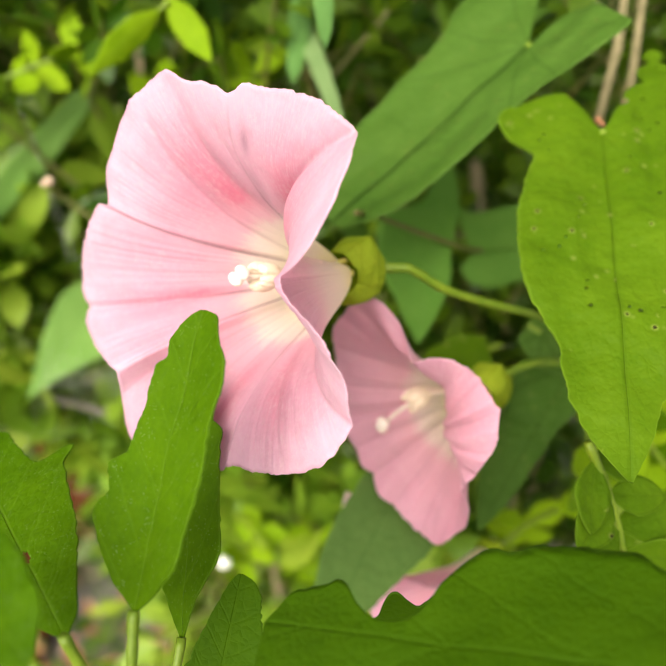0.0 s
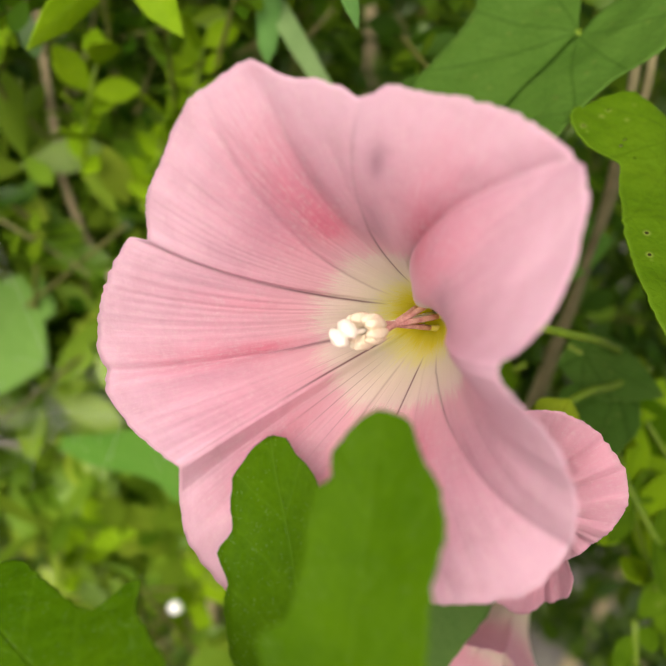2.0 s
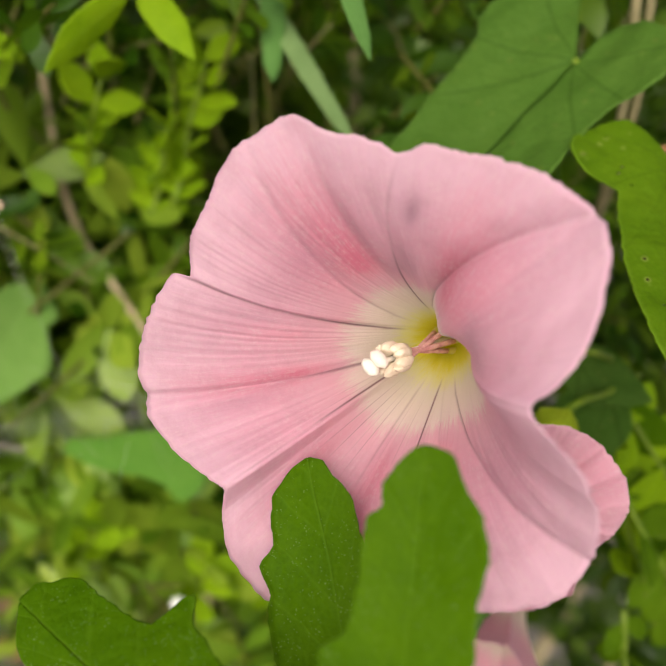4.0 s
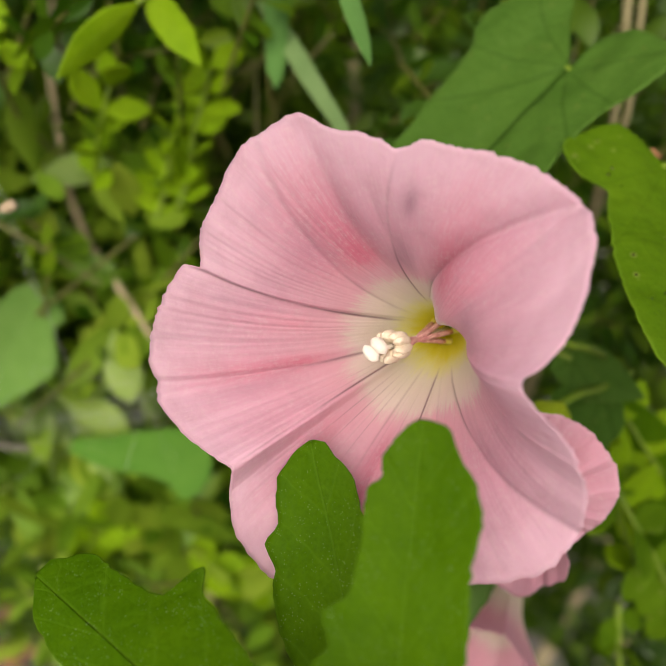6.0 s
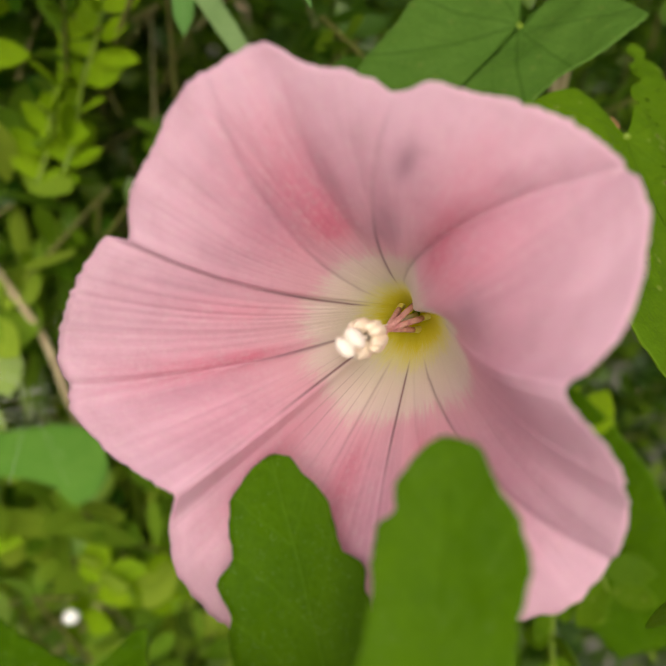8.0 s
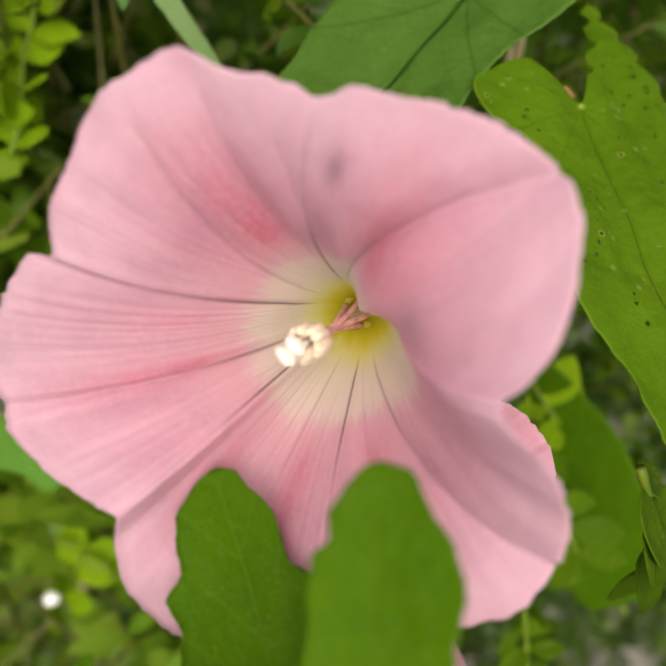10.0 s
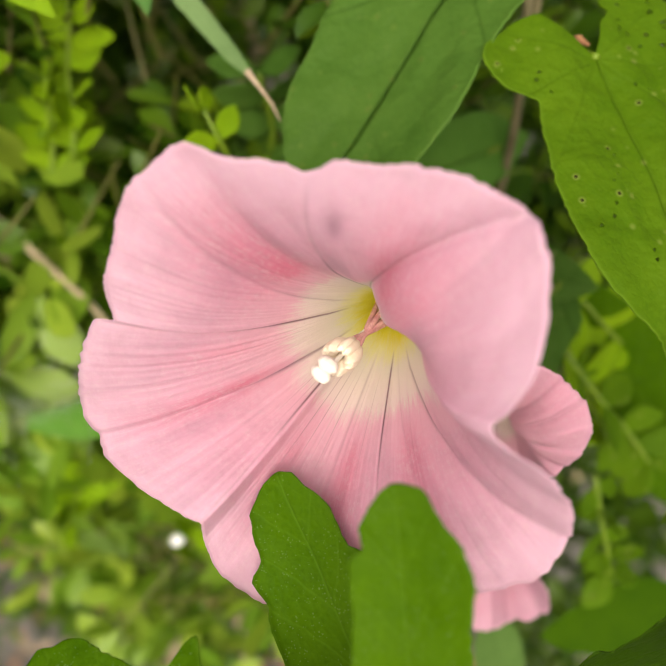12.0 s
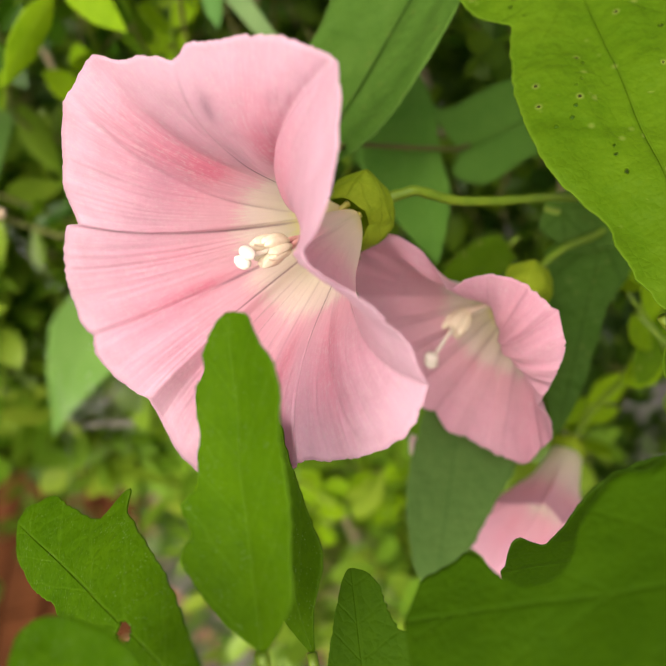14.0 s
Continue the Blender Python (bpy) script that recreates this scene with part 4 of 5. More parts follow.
leaf("grass_blade", "bluish green grass blade hanging in the hedge", "grass blade", BLADE, (-0.0069, 0.2063, 1.3200), (-0.0098, 0.1842, 1.2955), (0.95, 0.1, 0.1),
     [(0.0, 2.2), (0.5, 2.8), (0.85, 2.0), (1.0, 0.1)], [(0.0, 2.2), (0.5, 2.8), (0.85, 2.0), (1.0, 0.1)], None, BLADES, bend=1.0, fold=12.0)
old_blade = leaf("grass_blade", "pale grass blade with a withered tip", "grass blade", BLADE_PALE, (-0.0115, 0.2140, 1.3120), (0.0024, 0.1569, 1.2932), (0.9, 0.2, 0.35),
     [(0.0, 2.0), (0.5, 2.2), (0.85, 1.5), (1.0, 0.1)], [(0.0, 2.0), (0.5, 2.2), (0.85, 1.5), (1.0, 0.1)], None, BLADES, bend=2.0, fold=10.0)
tube("withered_tip", [(0.0018, 0.1592, 1.2942), (0.0024, 0.1569, 1.2932), (0.0040, 0.1535, 1.2905), (0.0047, 0.1512, 1.2880)], [0.7 * MM, 0.45 * MM, 0.28 * MM, 0.12 * MM], WITHERED, old_blade, "shrivelled pinkish tan tip")
leaf("grass_blade", "short pointed green blade over the flower", "grass blade", BLADE, (-0.0023, 0.1708, 1.3260), (-0.0014, 0.1427, 1.3142), (0.95, 0.1, -0.1),
     [(0.0, 1.8), (0.5, 2.0), (0.8, 1.4), (1.0, 0.1)], [(0.0, 1.8), (0.5, 2.0), (0.8, 1.4), (1.0, 0.1)], None, BLADES, fold=10.0)
leaf("grass_blade", "broad pale green blade leaning out of the hedge", "grass blade", LEAF_PALE, (-0.1080, 0.2000, 1.2480), (-0.0715, 0.2260, 1.2830), (0.6, 0.3, -0.7),
     [(0.0, 4.0), (0.5, 4.6), (0.85, 3.4), (1.0, 0.6)], [(0.0, 4.0), (0.5, 4.6), (0.85, 3.4), (1.0, 0.6)], None, BLADES, bend=1.0, fold=6.0)
for base, tip, side in (((-0.0386, 0.1762, 1.3140), (-0.0540, 0.1684, 1.3020), (0.5, 0.3, -0.8)), ((-0.0371, 0.1781, 1.3167), (-0.0270, 0.1700, 1.3045), (0.7, 0.3, 0.6))):
    leaf("willow_leaf", "narrow lime green leaf at the top of the hedge", "leaf", LEAF_LIME, base, tip, side, [(0.0, 0.4), (0.3, 3.3), (0.6, 3.3), (0.85, 1.4), (1.0, 0.1)], [(0.0, 0.4), (0.3, 3.1), (0.6, 3.0), (0.85, 1.3), (1.0, 0.1)],
         None, "lime hedge leaves", bend=1.2, fold=14.0)

# stems and vines
vine = holder("vine_stem", "thin reddish bindweed stem winding between leaves", "vine")
tube("stem", [(0.0040, 0.120, 1.2920), (0.0098, 0.134, 1.2840), (0.0240, 0.1410, 1.2750), (0.0330, 0.150, 1.268), (0.050, 0.165, 1.262)], [0.5 * MM] * 5, VINE, vine)
cane = holder("woody_cane", "grey-brown woody cane behind the vines", "twig")
tube("stem", [(0.0660, 0.190, 1.345), (0.0600, 0.163, 1.309), (0.0555, 0.153, 1.297), (0.0540, 0.148, 1.270), (0.0520, 0.150, 1.200), (0.060, 0.160, 1.05), (0.06, 0.18, 0.6), (0.06, 0.2, 0.0)], [1.1 * MM, 1.0 * MM, 0.95 * MM, 0.95 * MM, 1.0 * MM, 1.5 * MM, 2.4 * MM, 3 * MM], CANE, cane)
twig = holder("bent_twig", "bare brown twig arching through the hedge", "twig")
tube("stem", [(-0.0660, 0.262, 1.285), (-0.0637, 0.2480, 1.2600), (-0.0620, 0.2400, 1.2450), (-0.0575, 0.2280, 1.2340), (-0.0472, 0.2090, 1.2260), (-0.0380, 0.197, 1.2150), (-0.030, 0.190, 1.19), (-0.02, 0.2, 1.0), (-0.02, 0.22, 0.5), (-0.02, 0.22, 0.0)], [1.0 * MM, 1.2 * MM, 1.4 * MM, 1.35 * MM, 1.15 * MM, 1.0 * MM, 1.3 * MM, 2 * MM, 3 * MM, 4 * MM], TWIG, twig)


# ---------------------------------------------------------------- hedge of small round leaves
# open gaps in the hedge where larger leaves and twigs stand free: centre, length towards the path, radius
GAPS = [(Vector((-0.0800, 0.1920, 1.2167)), 0.06, 0.025), (Vector((-0.0897, 0.2130, 1.2655)), 0.05, 0.014), (Vector((-0.0780, 0.2210, 1.2770)), 0.05, 0.013), (Vector((-0.0455, 0.1720, 1.1948)), 0.05, 0.020),
        (Vector((-0.0630, 0.2440, 1.2520)), 0.06, 0.008), (Vector((-0.0600, 0.2340, 1.2390)), 0.07, 0.012), (Vector((-0.0520, 0.2190, 1.2300)), 0.07, 0.012), (Vector((-0.0470, 0.1720, 1.3080)), 0.05, 0.012),
        (Vector((0.0067, 0.3822, 1.2048)), 0.17, 0.016),
        (Vector((0.008, 0.3659, 1.2288)), 0.17, 0.016),
        (Vector((0.0291, 0.3735, 1.2068)), 0.17, 0.014),
        (Vector((-0.0033, 0.3438, 1.2102)), 0.17, 0.012),
        (Vector((-0.0105, 0.3452, 1.1925)), 0.17, 0.011),
        (Vector((-0.0180, 0.3360, 1.1774)), 0.16, 0.010),
        (Vector((0.2917, 0.3697, 0.6433)), 0.72, 0.030),
        (Vector((0.0986, 0.275, 0.6574)), 0.59, 0.025),
        (Vector((-0.0436, 0.4443, 0.6591)), 0.60, 0.020)]
PATH = Vector((-0.03, 0.02, 1.35))


def in_gap(p):
    for c, ln, r in GAPS:
        d = (PATH - c).normalized()
        x = min(max((Vector(p) - c).dot(d), 0.0), ln)
        if (Vector(p) - c - d * x).length < r:
            return True
    return False


def scatter_leaves(name, label, spots, mat, size=(0.0075, 0.0105), seed=1, kind_of="shrub"):
    """Many small spoon-shaped leaves in one mesh; spots are (centre, direction) pairs."""
    rng = np.random.RandomState(seed)
    spots = [q for q in spots if not in_gap(q[0])]
    outline = [(0.0, 0.03), (0.2, 0.14), (0.45, 0.25), (0.68, 0.26), (0.88, 0.16), (1.0, 0.01)]
    verts, faces, uvs = [], [], []
    for c, d in spots:
        d = Vector(d).normalized()
        ref = Vector(rng.normal(size=3)) + Vector((0, 0, 1.3))
        s = d.cross(ref).normalized()
        nrm = s.cross(d)
        ln = rng.uniform(*size) * rng.uniform(0.75, 1.2)
        slim = rng.uniform(0.6, 1.1)
        fold, curl = rng.uniform(0.05, 0.35), rng.uniform(-0.25, 0.15)
        k0 = len(verts)
        for u, w in outline:
            mid = Vector(c) + d * (u * ln) + nrm * (curl * u * u * ln)
            wl = w * ln * slim
            verts += [mid - s * wl + nrm * (wl * fold), mid, mid + s * wl + nrm * (wl * fold)]
            uvs += [(u, -w * 3), (u, 0), (u, w * 3)]
        for i in range(len(outline) - 1):
            q = k0 + i * 3
            faces += [(q, q + 1, q + 4, q + 3), (q + 1, q + 2, q + 5, q + 4)]
    ob = mesh_object(name, verts, faces, mat, None, "", uvs)
    return tagged(ob, label, kind_of, "", "stuff")


def hedge_leaf_material(name, dark, light):
    m, n, l, p = material(name)
    geo = n.new("ShaderNodeNewGeometry")
    pos = n.new("ShaderNodeTexCoord").outputs["Object"]
    fac = math_node(n, l, "ADD", math_node(n, l, "MULTIPLY", geo.outputs["Random Per Island"], 0.75), math_node(n, l, "MULTIPLY", noise_of(n, l, pos, 250.0, 3.0), 0.3))
    colour = ramp(n, l, fac, ((0.25, dark), (0.7, tuple(0.6 * a + 0.4 * b for a, b in zip(dark, light))), (1.0, light)))
    l.new(colour, p.inputs["Base Color"])
    p.inputs["Roughness"].default_value = 0.42
    let_light_through(m, n, l, p, colour, 0.45)
    return m


HEDGE = hedge_leaf_material("hedge_leaf", (0.035, 0.11, 0.003), (0.175, 0.28, 0.010))
# paler low leaves; also a lit copy of the hedge leaf for shadowed spots
HEDGE_PALE = hedge_leaf_material("hedge_leaf_pale", (0.15, 0.30, 0.02), (0.42, 0.55, 0.06))
HEDGE_FILL = hedge_leaf_material("hedge_leaf_low", (0.025, 0.075, 0.003), (0.125, 0.215, 0.011))
HEDGE_SHADE = hedge_leaf_material("hedge_leaf_shade", (0.04, 0.11, 0.004), (0.16, 0.27, 0.012))


def twiggy_spots(rng, count, box, per=14, reach=0.045, lean=(0.0, -0.25, 0.9)):
    """Leaf places in opposite pairs along short twigs inside a box; the twigs too."""
    spots, twigs = [], []
    for _ in range(count):
        a = Vector([rng.uniform(box[k], box[k + 3]) for k in range(3)])
        # the hedge is open low down, over the bare ground beyond it and on the side of the paving
        if a.x > 0.16 and a.y > 0.33 and a.z < 1.0:
            continue
        if a.x < 0.012 - 0.42 * a.y and a.z < 1.33 - 0.84 * a.y and rng.uniform() > 0.02:
            continue
        d = (Vector(lean) + Vector(rng.normal(size=3)) * 0.55).normalized()
        b = a + d * rng.uniform(0.6, 1.0) * reach
        twigs.append((a, b))
        for k in range(per // 2):
            p = a.lerp(b, (k + 0.6) / (per // 2))
            q = d.cross(Vector(rng.normal(size=3))).normalized()
            for sg in (-1, 1):
                spots.append((p, q * sg + d * rng.uniform(0.2, 0.9)))
        spots.append((b, d))
    return spots, twigs


def twig_mesh(name, label, twigs, mat):
    verts, faces = [], []
    for a, b in twigs:
        d = (b - a).normalized()
        s = d.orthogonal().normalized()
        o = d.cross(s)
        k = len(verts)
        for p, r in ((a, 0.0007), (b, 0.0004)):
            for j in range(5):
                g = 2 * math.pi * j / 5
                verts.append(p + s * (r * math.cos(g)) + o * (r * math.sin(g)))
        for j in range(5):
            faces.append((k + j, k + (j + 1) % 5, k + 5 + (j + 1) % 5, k + 5 + j))
    return tagged(mesh_object(name, verts, faces, mat), label, "twigs", "", "stuff")


rng = np.random.RandomState(5)
near_spots, near_twigs = twiggy_spots(rng, 470, (-0.21, 0.205, 1.13, 0.0, 0.30, 1.355))
low_spots, low_twigs = twiggy_spots(rng, 260, (-0.10, 0.15, 1.02, 0.06, 0.27, 1.16))
right_spots, right_twigs = twiggy_spots(rng, 260, (0.0, 0.175, 1.10, 0.19, 0.28, 1.33))
scatter_leaves("hedge_foliage", "yellow-green small round hedge leaves in dense sprays", near_spots, HEDGE, (0.0085, 0.0125), 3, "hedge")
scatter_leaves("hedge_foliage", "pale yellow-green longer leaves low in the hedge", low_spots, HEDGE_PALE, (0.012, 0.020), 9, "hedge")
scatter_leaves("hedge_foliage", "mid green small round hedge leaves in the shade", right_spots, HEDGE_SHADE, (0.008, 0.012), 4, "hedge")
# extra leaves whose lighter colour stands in for light missing at this depth
pale_spots = twiggy_spots(rng, 200, (-0.17, 0.205, 1.13, -0.03, 0.275, 1.24))[0]
scatter_leaves("hedge_foliage", "soft hedge leaves coloured lighter to stand in for light", pale_spots, HEDGE_PALE, (0.014, 0.023), 21, "hedge")
fill_spots = twiggy_spots(rng, 200, (0.0, 0.15, 0.98, 0.17, 0.30, 1.20))[0]
side_spots = twiggy_spots(rng, 420, (0.10, 0.12, 0.72, 0.46, 0.30, 1.14))[0]
fill_spots += side_spots
scatter_leaves("hedge_foliage", "soft green round hedge leaves low under the flowers", fill_spots, HEDGE_FILL, (0.010, 0.014), 8, "hedge")
deep_spots = twiggy_spots(rng, 1500, (-0.50, 0.29, 0.75, 0.50, 0.55, 1.45), 14, 0.07)[0]
scatter_leaves("hedge_foliage", "dark inner foliage of the hedge", deep_spots, HEDGE_SHADE, (0.010, 0.016), 6, "hedge")
# back layer thickened to stop sky light leaking through the hedge
back_spots = twiggy_spots(rng, 2000, (-0.85, 0.50, 0.45, 0.95, 0.72, 1.75), 14, 0.12)[0]
scatter_leaves("hedge_foliage", "dark leaves at the back of the hedge", back_spots, HEDGE_SHADE, (0.028, 0.042), 16, "hedge")
# added mass beyond the hedge, so its gaps show darkness, not lit soil
far_spots = twiggy_spots(rng, 900, (-0.45, 0.74, 0.82, 0.75, 0.98, 1.60), 14, 0.14)[0]
scatter_leaves("hedge_foliage", "leaf mass added behind the hedge to keep its gaps dark", far_spots, HEDGE_SHADE, (0.036, 0.052), 18, "hedge")
base_spots = twiggy_spots(rng, 260, (-0.20, 0.45, 0.0, 1.0, 0.72, 0.70), 14, 0.14)[0]
scatter_leaves("hedge_foliage", "dark leaves at the foot of the hedge", base_spots, HEDGE_SHADE, (0.028, 0.045), 17, "hedge")
for x, y, lean in ((-0.12, 0.48, 0.03), (0.14, 0.52, -0.04), (0.42, 0.47, 0.05), (0.72, 0.55, -0.03)):
    trunk = holder("woody_cane", "grey-brown woody stem of the hedge", "stem", "hedge stems")
    tube("wood", [(x, y, -0.05), (x + lean, y + 0.02, 0.4), (x + 0.4 * lean, y - 0.02, 0.9), (x + 1.4 * lean, y - 0.05, 1.25)], [0.011, 0.009, 0.006, 0.003], TWIG, trunk)
twig_mesh("hedge_twigs", "thin green-brown hedge twigs", near_twigs + low_twigs + right_twigs, VINE)

# ---------------------------------------------------------------- ground
bm = bmesh.new()
bmesh.ops.create_grid(bm, x_segments=60, y_segments=60, size=40.0)
for v in bm.verts:
    v.co.z = 0.02 * noise.noise(v.co * 0.4) - 0.03
me = bpy.data.meshes.new("ground")
bm.to_mesh(me)
bm.free()
me.materials.append(SOIL)
ground = tagged(new("ground", me), "grey-brown bare soil with litter", "ground", "", "structure")

litter_rng = np.random.RandomState(41)
for label, mat, count, seed in (("brown dry leaf litter on the soil", DRY, 1500, 51), ("tan withered leaves scattered on the soil", WITHERED, 500, 52), ("small green weeds on the soil beside the paving", HEDGE_FILL, 1500, 53)):
    litter = [(Vector((litter_rng.uniform(-0.58, 0.40), litter_rng.uniform(0.30, 2.60), litter_rng.uniform(0.0, 0.035))), Vector((litter_rng.normal(), litter_rng.normal(), 0.25)).normalized()) for k in range(count)]
    scatter_leaves("ground_litter", label, litter, mat, (0.022, 0.045), seed, "litter")


def paving():
    """Red bricks laid lengthways in staggered columns."""
    thing = tagged(new("paving"), "worn red brick paving with dark joints", "paving", "", "structure")
    bm = bmesh.new()
    bmesh.ops.create_cube(bm, size=1.0)
    for v in bm.verts:
        v.co = Vector((v.co.x * 0.098, v.co.y * 0.208, v.co.z * 0.05))
    bmesh.ops.bevel(bm, geom=bm.edges[:], offset=0.004, segments=1, affect="EDGES")
    shape = bpy.data.meshes.new("brick")
    bm.to_mesh(shape)
    bm.free()
    shape.materials.append(BRICK)
    r = random.Random(4)
    for i in range(11):
        for k in range(17):
            ob = new("brick", shape)
            ob.parent = thing
            ob.matrix_basis = pose(-1.70 + 0.108 * i, -1.076 + 0.218 * k + 0.109 * (i % 2), 0.0 + r.uniform(-0.003, 0.003), r.uniform(-1, 1), r.uniform(-1, 1), r.uniform(-0.8, 0.8))
    return thing


paving()


# ---------------------------------------------------------------- smaller plants and scraps
def sprig(label, points, mat, sizes=(0.010, 0.013), seed=0, pairs=4, face=(0.0, -0.5, 0.8), group="hedge sprigs"):
    """A twig with opposite pairs of small round leaves."""
    r = random.Random(seed)
    thing = holder("hedge_sprig", label, "sprig", group)
    tube("twig", points, [0.75 * MM] + [0.6 * MM] * (len(points) - 2) + [0.4 * MM], STEM, thing, "", 8, 5)
    pts = [(i, *q) for i, q in enumerate(points)]
    last = len(points) - 1
    for k in range(pairs + 1):
        x = last * (k + 0.5) / (pairs + 0.5)
        at = Vector(curve_value(pts, x))
        d = (Vector(curve_value(pts, min(x + 0.1, last))) - Vector(curve_value(pts, max(x - 0.1, 0)))).normalized()
        f = (Vector(face) + Vector([r.gauss(0, 0.35) for _ in range(3)])).normalized()
        q = d.cross(f).normalized()
        if k % 2:
            q = (q + f * r.uniform(-0.6, 0.6)).normalized()
        for sg in (-1, 1):
            way = (q * sg + d * r.uniform(0.3, 0.9) + f * r.uniform(-0.2, 0.3)).normalized()
            ln = r.uniform(*sizes)
            w = ln * 1000 * r.uniform(0.27, 0.33)
            prof = [(0.0, 0.2), (0.2, 0.62 * w), (0.45, w), (0.7, 0.82 * w), (0.9, 0.38 * w), (1.0, 0.1)]
            blade_mesh("leaf", at, at + way * ln, way.cross(f), prof, prof, mat, thing, bend=r.uniform(-0.6, 0.6), fold=r.uniform(2, 14), rows=14, cols=4, seed=r.uniform(0, 9))
    return thing


sprig("round yellow-green leaves in pairs on a hedge twig", [(0.0670, 0.1070, 1.2120), (0.0611, 0.1113, 1.2248), (0.0572, 0.1145, 1.2346), (0.0530, 0.1180, 1.2440)], LEAF_LIME, (0.011, 0.014), 3, 3)
sprig("round green hedge leaves hanging under the big leaf", [(0.0800, 0.1180, 1.2250), (0.0720, 0.1200, 1.2330), (0.0650, 0.1260, 1.2420)], LEAF_LIME, (0.010, 0.013), 5, 2)
sprig("fresh lime green shoot behind the flower", [(-0.0010, 0.1640, 1.2700), (-0.0040, 0.1610, 1.2790), (-0.0060, 0.1640, 1.2860)], LEAF_LIME, (0.006, 0.009), 8, 2)
sprig("lime green shoot at the top of the hedge", [(-0.0884, 0.2031, 1.2913), (-0.0787, 0.2054, 1.2946), (-0.0702, 0.2070, 1.2970)], LEAF_LIME, (0.009, 0.012), 11, 3)
sprig("lime green shoot beside the spider web", [(-0.0520, 0.2100, 1.2600), (-0.0500, 0.2060, 1.2740), (-0.0460, 0.2060, 1.2880)], LEAF_LIME, (0.010, 0.013), 12, 4)
sprig("soft green low shoot with round leaves", [(-0.0350, 0.1650, 1.1300), (-0.0300, 0.1620, 1.1430), (-0.0250, 0.1640, 1.1560)], LEAF_LIME, (0.010, 0.013), 14, 4)
sprig("soft green low shoot with round leaves", [(-0.0120, 0.1700, 1.1250), (-0.0100, 0.1650, 1.1380), (-0.0060, 0.1650, 1.1500)], LEAF_LIME, (0.010, 0.013), 15, 4)
sprig("soft green low shoot over the paving", [(-0.0700, 0.1880, 1.1250), (-0.0650, 0.1840, 1.1400), (-0.0570, 0.1840, 1.1540)], LEAF_LIME, (0.010, 0.013), 16, 3)
sprig("green shoot under the drooping flower", [(0.0500, 0.1300, 1.1850), (0.0460, 0.1260, 1.1950), (0.0480, 0.1250, 1.2050)], LEAF_LIME, (0.009, 0.012), 18, 3)
sprig("dark green shoot in the hedge shade", [(0.0100, 0.1850, 1.2500), (0.0130, 0.1820, 1.2650), (0.0110, 0.1830, 1.2800)], LEAF_UPPER, (0.010, 0.014), 20, 4)
sprig("bright round-leaved shoot before a dark gap in the hedge", [(-0.0309, 0.2058, 1.2544), (-0.0278, 0.208, 1.2638), (-0.0262, 0.2099, 1.274), (-0.0234, 0.2108, 1.2831), (-0.0217, 0.211, 1.2912)], LEAF_LIME, (0.0095, 0.012), 41, 6)
sprig("bright round-leaved shoot before a dark gap in the hedge", [(-0.0373, 0.2076, 1.2489), (-0.0342, 0.2097, 1.2576), (-0.0329, 0.211, 1.2652), (-0.0309, 0.2121, 1.2733)], LEAF_LIME, (0.009, 0.0115), 42, 4)
sprig("shoot with round yellow-green leaves beside the small flower", [(0.0367, 0.0785, 1.2759), (0.0395, 0.0758, 1.2701), (0.0416, 0.0736, 1.2649), (0.0432, 0.0718, 1.26)], LEAF_BIG, (0.0085, 0.0115), 43, 3)
sprig("dark green shoot in the hedge shade", [(0.0400, 0.1900, 1.2900), (0.0420, 0.1860, 1.3050), (0.0400, 0.1850, 1.3200)], LEAF_UPPER, (0.010, 0.014), 21, 4)

leaf("broad_leaf", "shaded green leaf low in the hedge", "leaf", LEAF_BLUE, (-0.0636, 0.1823, 1.1923), (-0.0274, 0.1618, 1.1973), (0.3, 0.8, 0.55),
     [(0.0, 2.0), (0.25, 5.0), (0.5, 9.0), (0.75, 11.5), (0.92, 10.0), (1.02, 4.0), (1.04, 0.3)], [(0.0, 2.0), (0.3, 4.0), (0.6, 3.5), (0.75, 4.0), (0.9, 7.5), (1.0, 5.0), (1.04, 0.3)], None, "", fold=6.0, seed=20.0)
leaf("broad_leaf", "yellow-green leaf behind the small flower", "leaf", LEAF_BIG, (0.0340, 0.1310, 1.2540), (0.0180, 0.1270, 1.2500), (0.2, 0.55, 0.8),
     [(0.0, 3.0), (0.3, 5.0), (0.7, 4.6), (0.9, 2.8), (1.0, 0.3)], [(0.0, 3.0), (0.3, 4.5), (0.7, 4.0), (0.9, 2.4), (1.0, 0.3)], None, "", fold=6.0, seed=21.0)
leaf("broad_leaf", "green oval leaf beside the small flower stalk", "leaf", LEAF_UPPER, (0.0490, 0.1150, 1.2560), (0.0350, 0.1165, 1.2560), (0.2, 0.55, 0.8),
     [(0.0, 1.0), (0.3, 3.4), (0.7, 3.0), (1.0, 0.3)], [(0.0, 1.0), (0.3, 3.0), (0.7, 2.6), (1.0, 0.3)], None, "", fold=6.0, seed=22.0)

leaf("broad_leaf", "soft green leaf low beside the drooping flower", "leaf", LEAF_DEEP, (0.0781, 0.0740, 1.1732), (0.0390, 0.0807, 1.1784), (0.1, 0.6, 0.75),
     [(0.0, 6.0), (0.3, 11.0), (0.6, 9.0), (0.85, 4.5), (1.0, 0.3)], [(0.0, 6.0), (0.3, 10.0), (0.6, 8.0), (0.85, 4.5), (1.0, 0.3)], None, "", fold=5.0, seed=23.0)
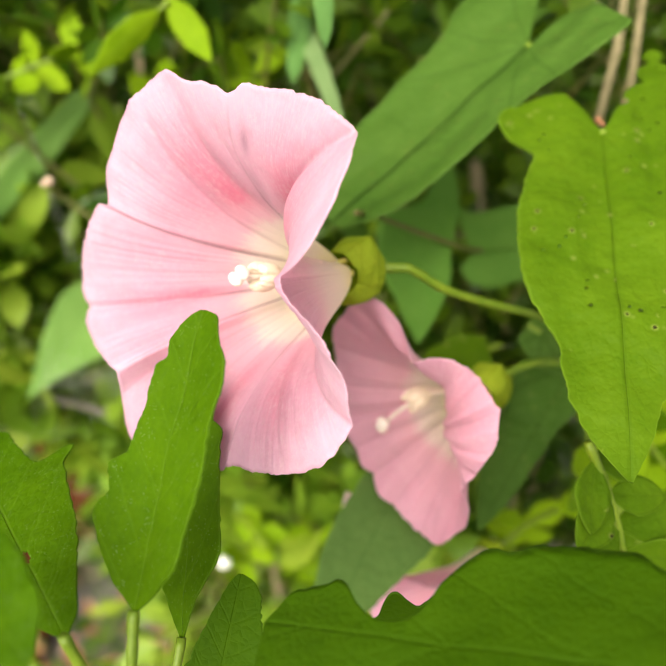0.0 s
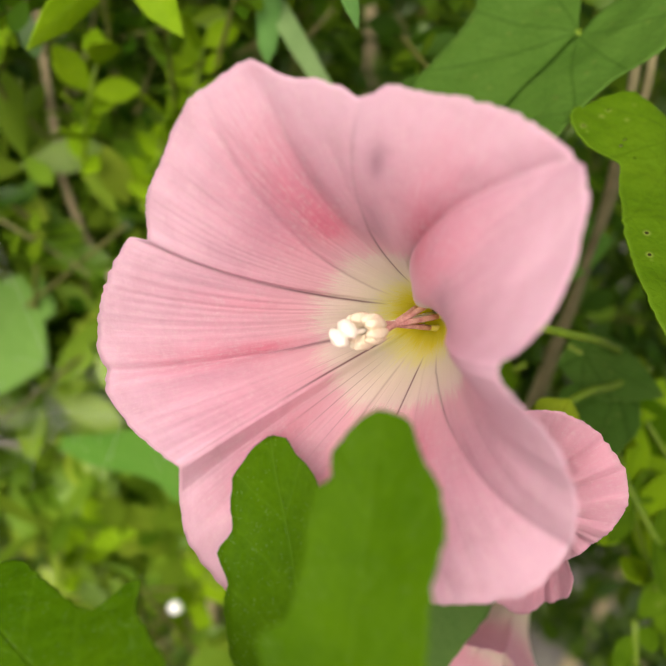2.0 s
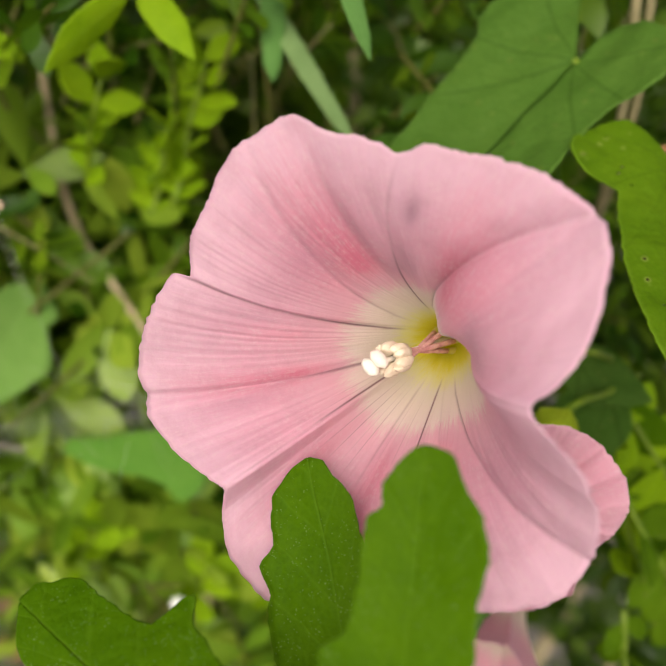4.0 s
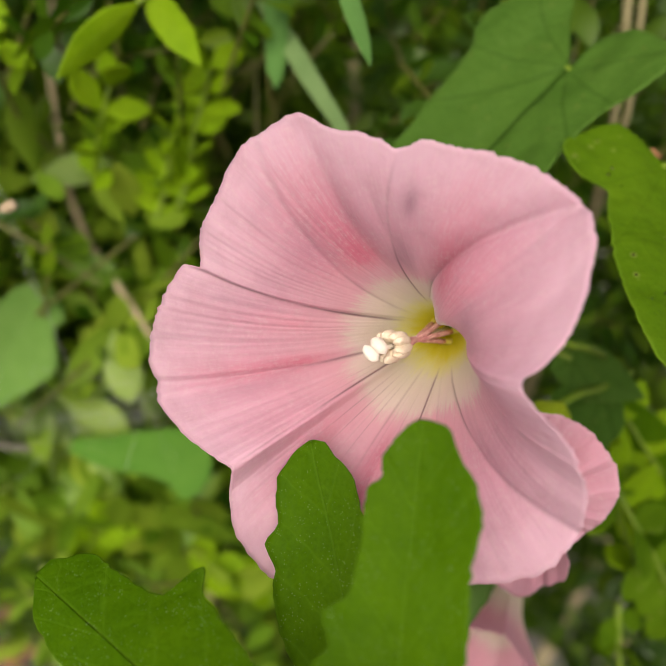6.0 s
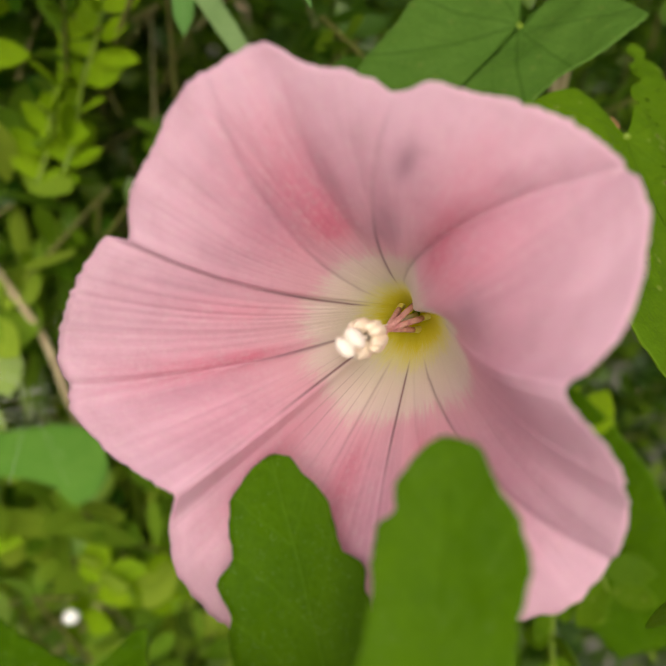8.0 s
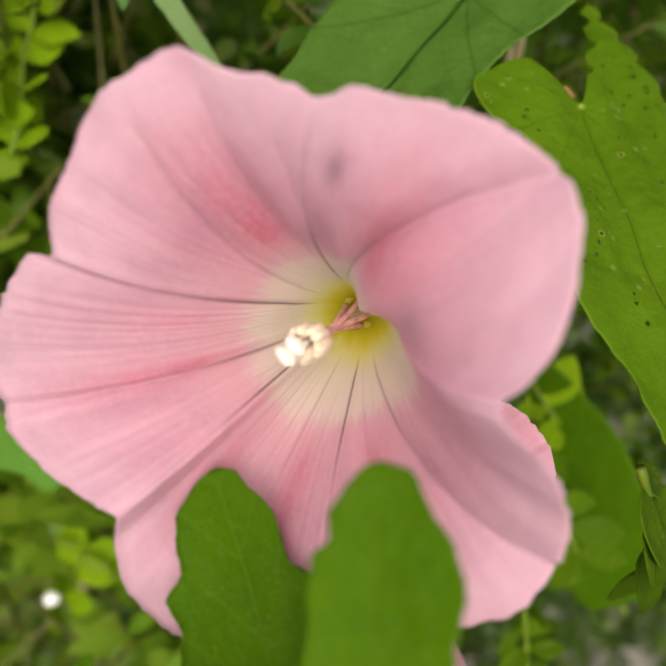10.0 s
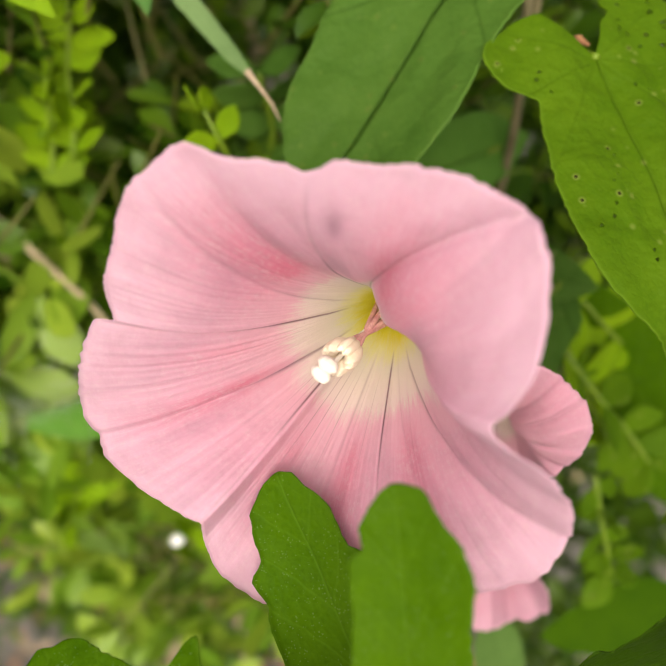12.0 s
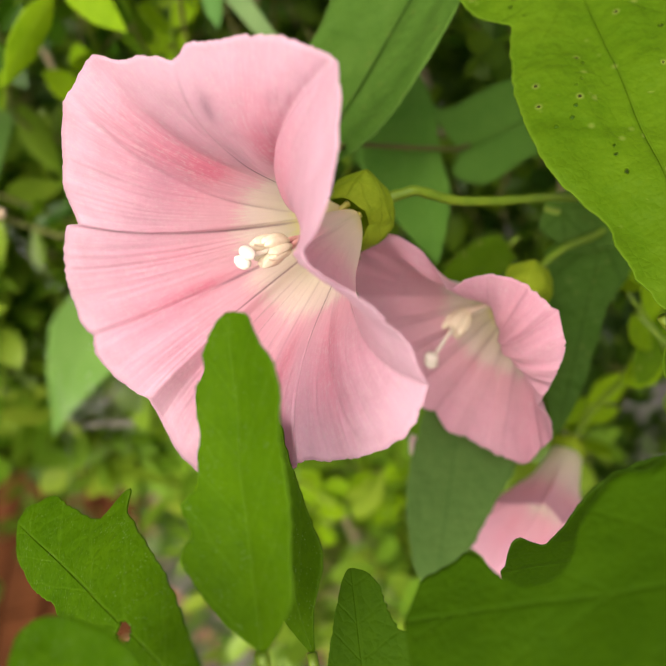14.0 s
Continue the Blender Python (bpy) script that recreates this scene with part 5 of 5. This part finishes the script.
leaf("broad_leaf", "pale green leaf hanging under the drooping flower", "leaf", LEAF_SOFT, (0.0305, 0.0759, 1.1581), (0.0315, 0.0919, 1.1782), (0.9, 0.2, 0.1),
     [(0.0, 3.0), (0.3, 7.5), (0.6, 7.0), (0.85, 4.0), (1.0, 0.3)], [(0.0, 3.0), (0.3, 7.5), (0.6, 7.0), (0.85, 4.0), (1.0, 0.3)], None, "", fold=5.0, seed=24.0)
sprig("drooping yellow-green shoot beside the small flower", [(0.0541, 0.1160, 1.2395), (0.0613, 0.1073, 1.2282), (0.0675, 0.1024, 1.2196), (0.0711, 0.0965, 1.2133)], LEAF_BIG, (0.010, 0.014), 31, 4)
sprig("drooping yellow-green shoot beside the small flower", [(0.0575, 0.0988, 1.2131), (0.0584, 0.0915, 1.2007), (0.0596, 0.0844, 1.1886)], LEAF_BIG, (0.008, 0.011), 32, 4)
grey = holder("dry_twig", "dry grey twig lying across the gap", "twig")
tube("stem", [(-0.1324, 0.2192, 1.2078), (-0.1184, 0.2110, 1.1982), (-0.0961, 0.1984, 1.1831), (-0.0725, 0.1980, 1.1748)], [1.2 * MM, 1.4 * MM, 1.2 * MM, 0.8 * MM], GREY, grey)
bud = holder("flower_bud", "furled pink bindweed bud among the leaves", "bud", "pink bindweed flowers")
tube("petals", [(0.0036, 0.1051, 1.2270), (0.0036, 0.1051, 1.2323), (0.0030, 0.1040, 1.2375)], [1.2 * MM, 1.7 * MM, 0.6 * MM], PETAL_BACK, bud)
tube("stalk", [(0.0036, 0.1051, 1.2272), (0.0060, 0.1120, 1.2240), (0.0120, 0.1300, 1.2220)], [0.6 * MM] * 3, STEM, bud)

leaf("broad_leaf", "large soft green leaf in the shade behind the flowers", "leaf", LEAF_FRONT, (0.0986, 0.0927, 1.1823), (0.0620, 0.1307, 1.2476), (0.75, -0.3, 0.5),
     [(0.0, 8.0), (0.3, 15.0), (0.6, 14.0), (0.85, 8.0), (1.0, 0.3)], [(0.0, 8.0), (0.3, 15.0), (0.6, 14.0), (0.85, 8.0), (1.0, 0.3)], None, "", fold=5.0, seed=26.0)

weed = holder("weed_stem", "ridged green stem that carries the toothed leaves", "stem")
tube("stem", [(-0.0205, 0.0400, 1.268), (-0.0210, 0.0400, 1.240), (-0.0220, 0.0420, 1.10), (-0.0200, 0.0500, 0.7), (-0.0180, 0.0600, 0.3), (-0.018, 0.0650, -0.02)], [0.9 * MM, 1.1 * MM, 1.6 * MM, 2.2 * MM, 3 * MM, 3.6 * MM], STEM, weed)
cane2 = holder("woody_cane", "thin straw-coloured cane behind the vines", "twig")
tube("stem", [(0.0720, 0.200, 1.36), (0.0665, 0.172, 1.318), (0.0640, 0.162, 1.300), (0.0600, 0.156, 1.26), (0.062, 0.165, 1.0), (0.065, 0.18, 0.5), (0.066, 0.2, -0.02)], [1.0 * MM, 0.9 * MM, 0.9 * MM, 0.9 * MM, 1.4 * MM, 2 * MM, 2.6 * MM], CANE, cane2)
scrap = holder("dry_scrap", "curled reddish dry scrap beside the leaf", "dry leaf")
tube("scrap", [(0.0470, 0.1300, 1.3040), (0.0462, 0.1275, 1.3060), (0.0468, 0.1255, 1.3058)], [0.5 * MM, 0.65 * MM, 0.25 * MM], DRY, scrap)
bloom = blob("tiny_bloom", (-0.0353, 0.1546, 1.1510), ((0.0022, 0, 0), (0, 0.0018, 0.0004), (0, -0.0003, 0.0020)), WHITE, None, "", 0.3, 2.0)
tagged(bloom, "tiny white bloom deep in the hedge", "flower")
for k, (a, b) in enumerate((((-0.0638, 0.1559, 1.2819), (-0.0560, 0.1500, 1.2450)), ((-0.0638, 0.1559, 1.2819), (-0.0700, 0.1650, 1.2980)), ((-0.0650, 0.1570, 1.2800), (-0.0600, 0.1480, 1.2660)))):
    a, b = Vector(a), Vector(b)
    silk = holder("web_strand", "fine grey spider silk strung between leaves", "spider web", "spider web strands")
    tube("silk", [a, a.lerp(b, 0.5) + Vector((0, 0, -0.001)), b], [0.016 * MM] * 3, WEB, silk, "", 5, 6)

# dried insect remains at the node of the web
husk = holder("insect_husk", "tiny pale curled husk caught in the spider web", "husk")
blob("husk", (-0.0637, 0.1553, 1.2824), ((0.0016, 0, 0.0004), (0, 0.0008, 0), (0, 0.0002, 0.0010)), WITHERED, husk, "", 0.4, 6.0)
leaf("dry_leaf", "reddish brown dead leaf deep in the hedge", "dry leaf", DRY, (-0.0803, 0.2729, 1.2163), (-0.0603, 0.2729, 1.2123), (0.3, -0.2, 0.9),
     [(0.0, 0.5), (0.3, 5.0), (0.7, 5.5), (1.0, 0.4)], [(0.0, 0.5), (0.3, 4.5), (0.7, 5.0), (1.0, 0.4)], None, "", bend=2.0, fold=10.0, seed=31.0)

# a torn sheet of web: many hair-thin strands fanned between the leaves
sheet = holder("web_sheet", "torn grey spider web sheet low in the hedge", "spider web")
r = random.Random(77)
corner = [Vector((-0.0803, 0.1673, 1.2248)), Vector((-0.0374, 0.1666, 1.2242)), Vector((-0.0362, 0.1520, 1.2228)), Vector((-0.0787, 0.1510, 1.2214))]
verts, faces = [], []
for k in range(48):
    e = r.random()
    a = corner[0].lerp(corner[1], e) + Vector([r.gauss(0, 0.006) for _ in range(3)])
    b = corner[3].lerp(corner[2], min(max(e + r.gauss(0, 0.25), 0), 1)) + Vector([r.gauss(0, 0.008) for _ in range(3)])
    if k % 3 == 0:
        f, g = r.random(), r.random()
        a, b = corner[0].lerp(corner[3], f), corner[1].lerp(corner[2], g)
    d = (b - a).normalized()
    p = d.orthogonal().normalized()
    q = d.cross(p)
    w = r.uniform(0.008, 0.018) * MM
    n0 = len(verts)
    for c in (a, (a + b) / 2 + Vector((0, 0, -0.0008)), b):
        verts += [c + p * w, c - p * (w / 2) + q * w, c - p * (w / 2) - q * w]
    for i in (0, 3):
        for j in range(3):
            faces.append((n0 + i + j, n0 + i + (j + 1) % 3, n0 + i + 3 + (j + 1) % 3, n0 + i + 3 + j))
tagged(mesh_object("silk", verts, faces, WEB, sheet), kind="stuff")
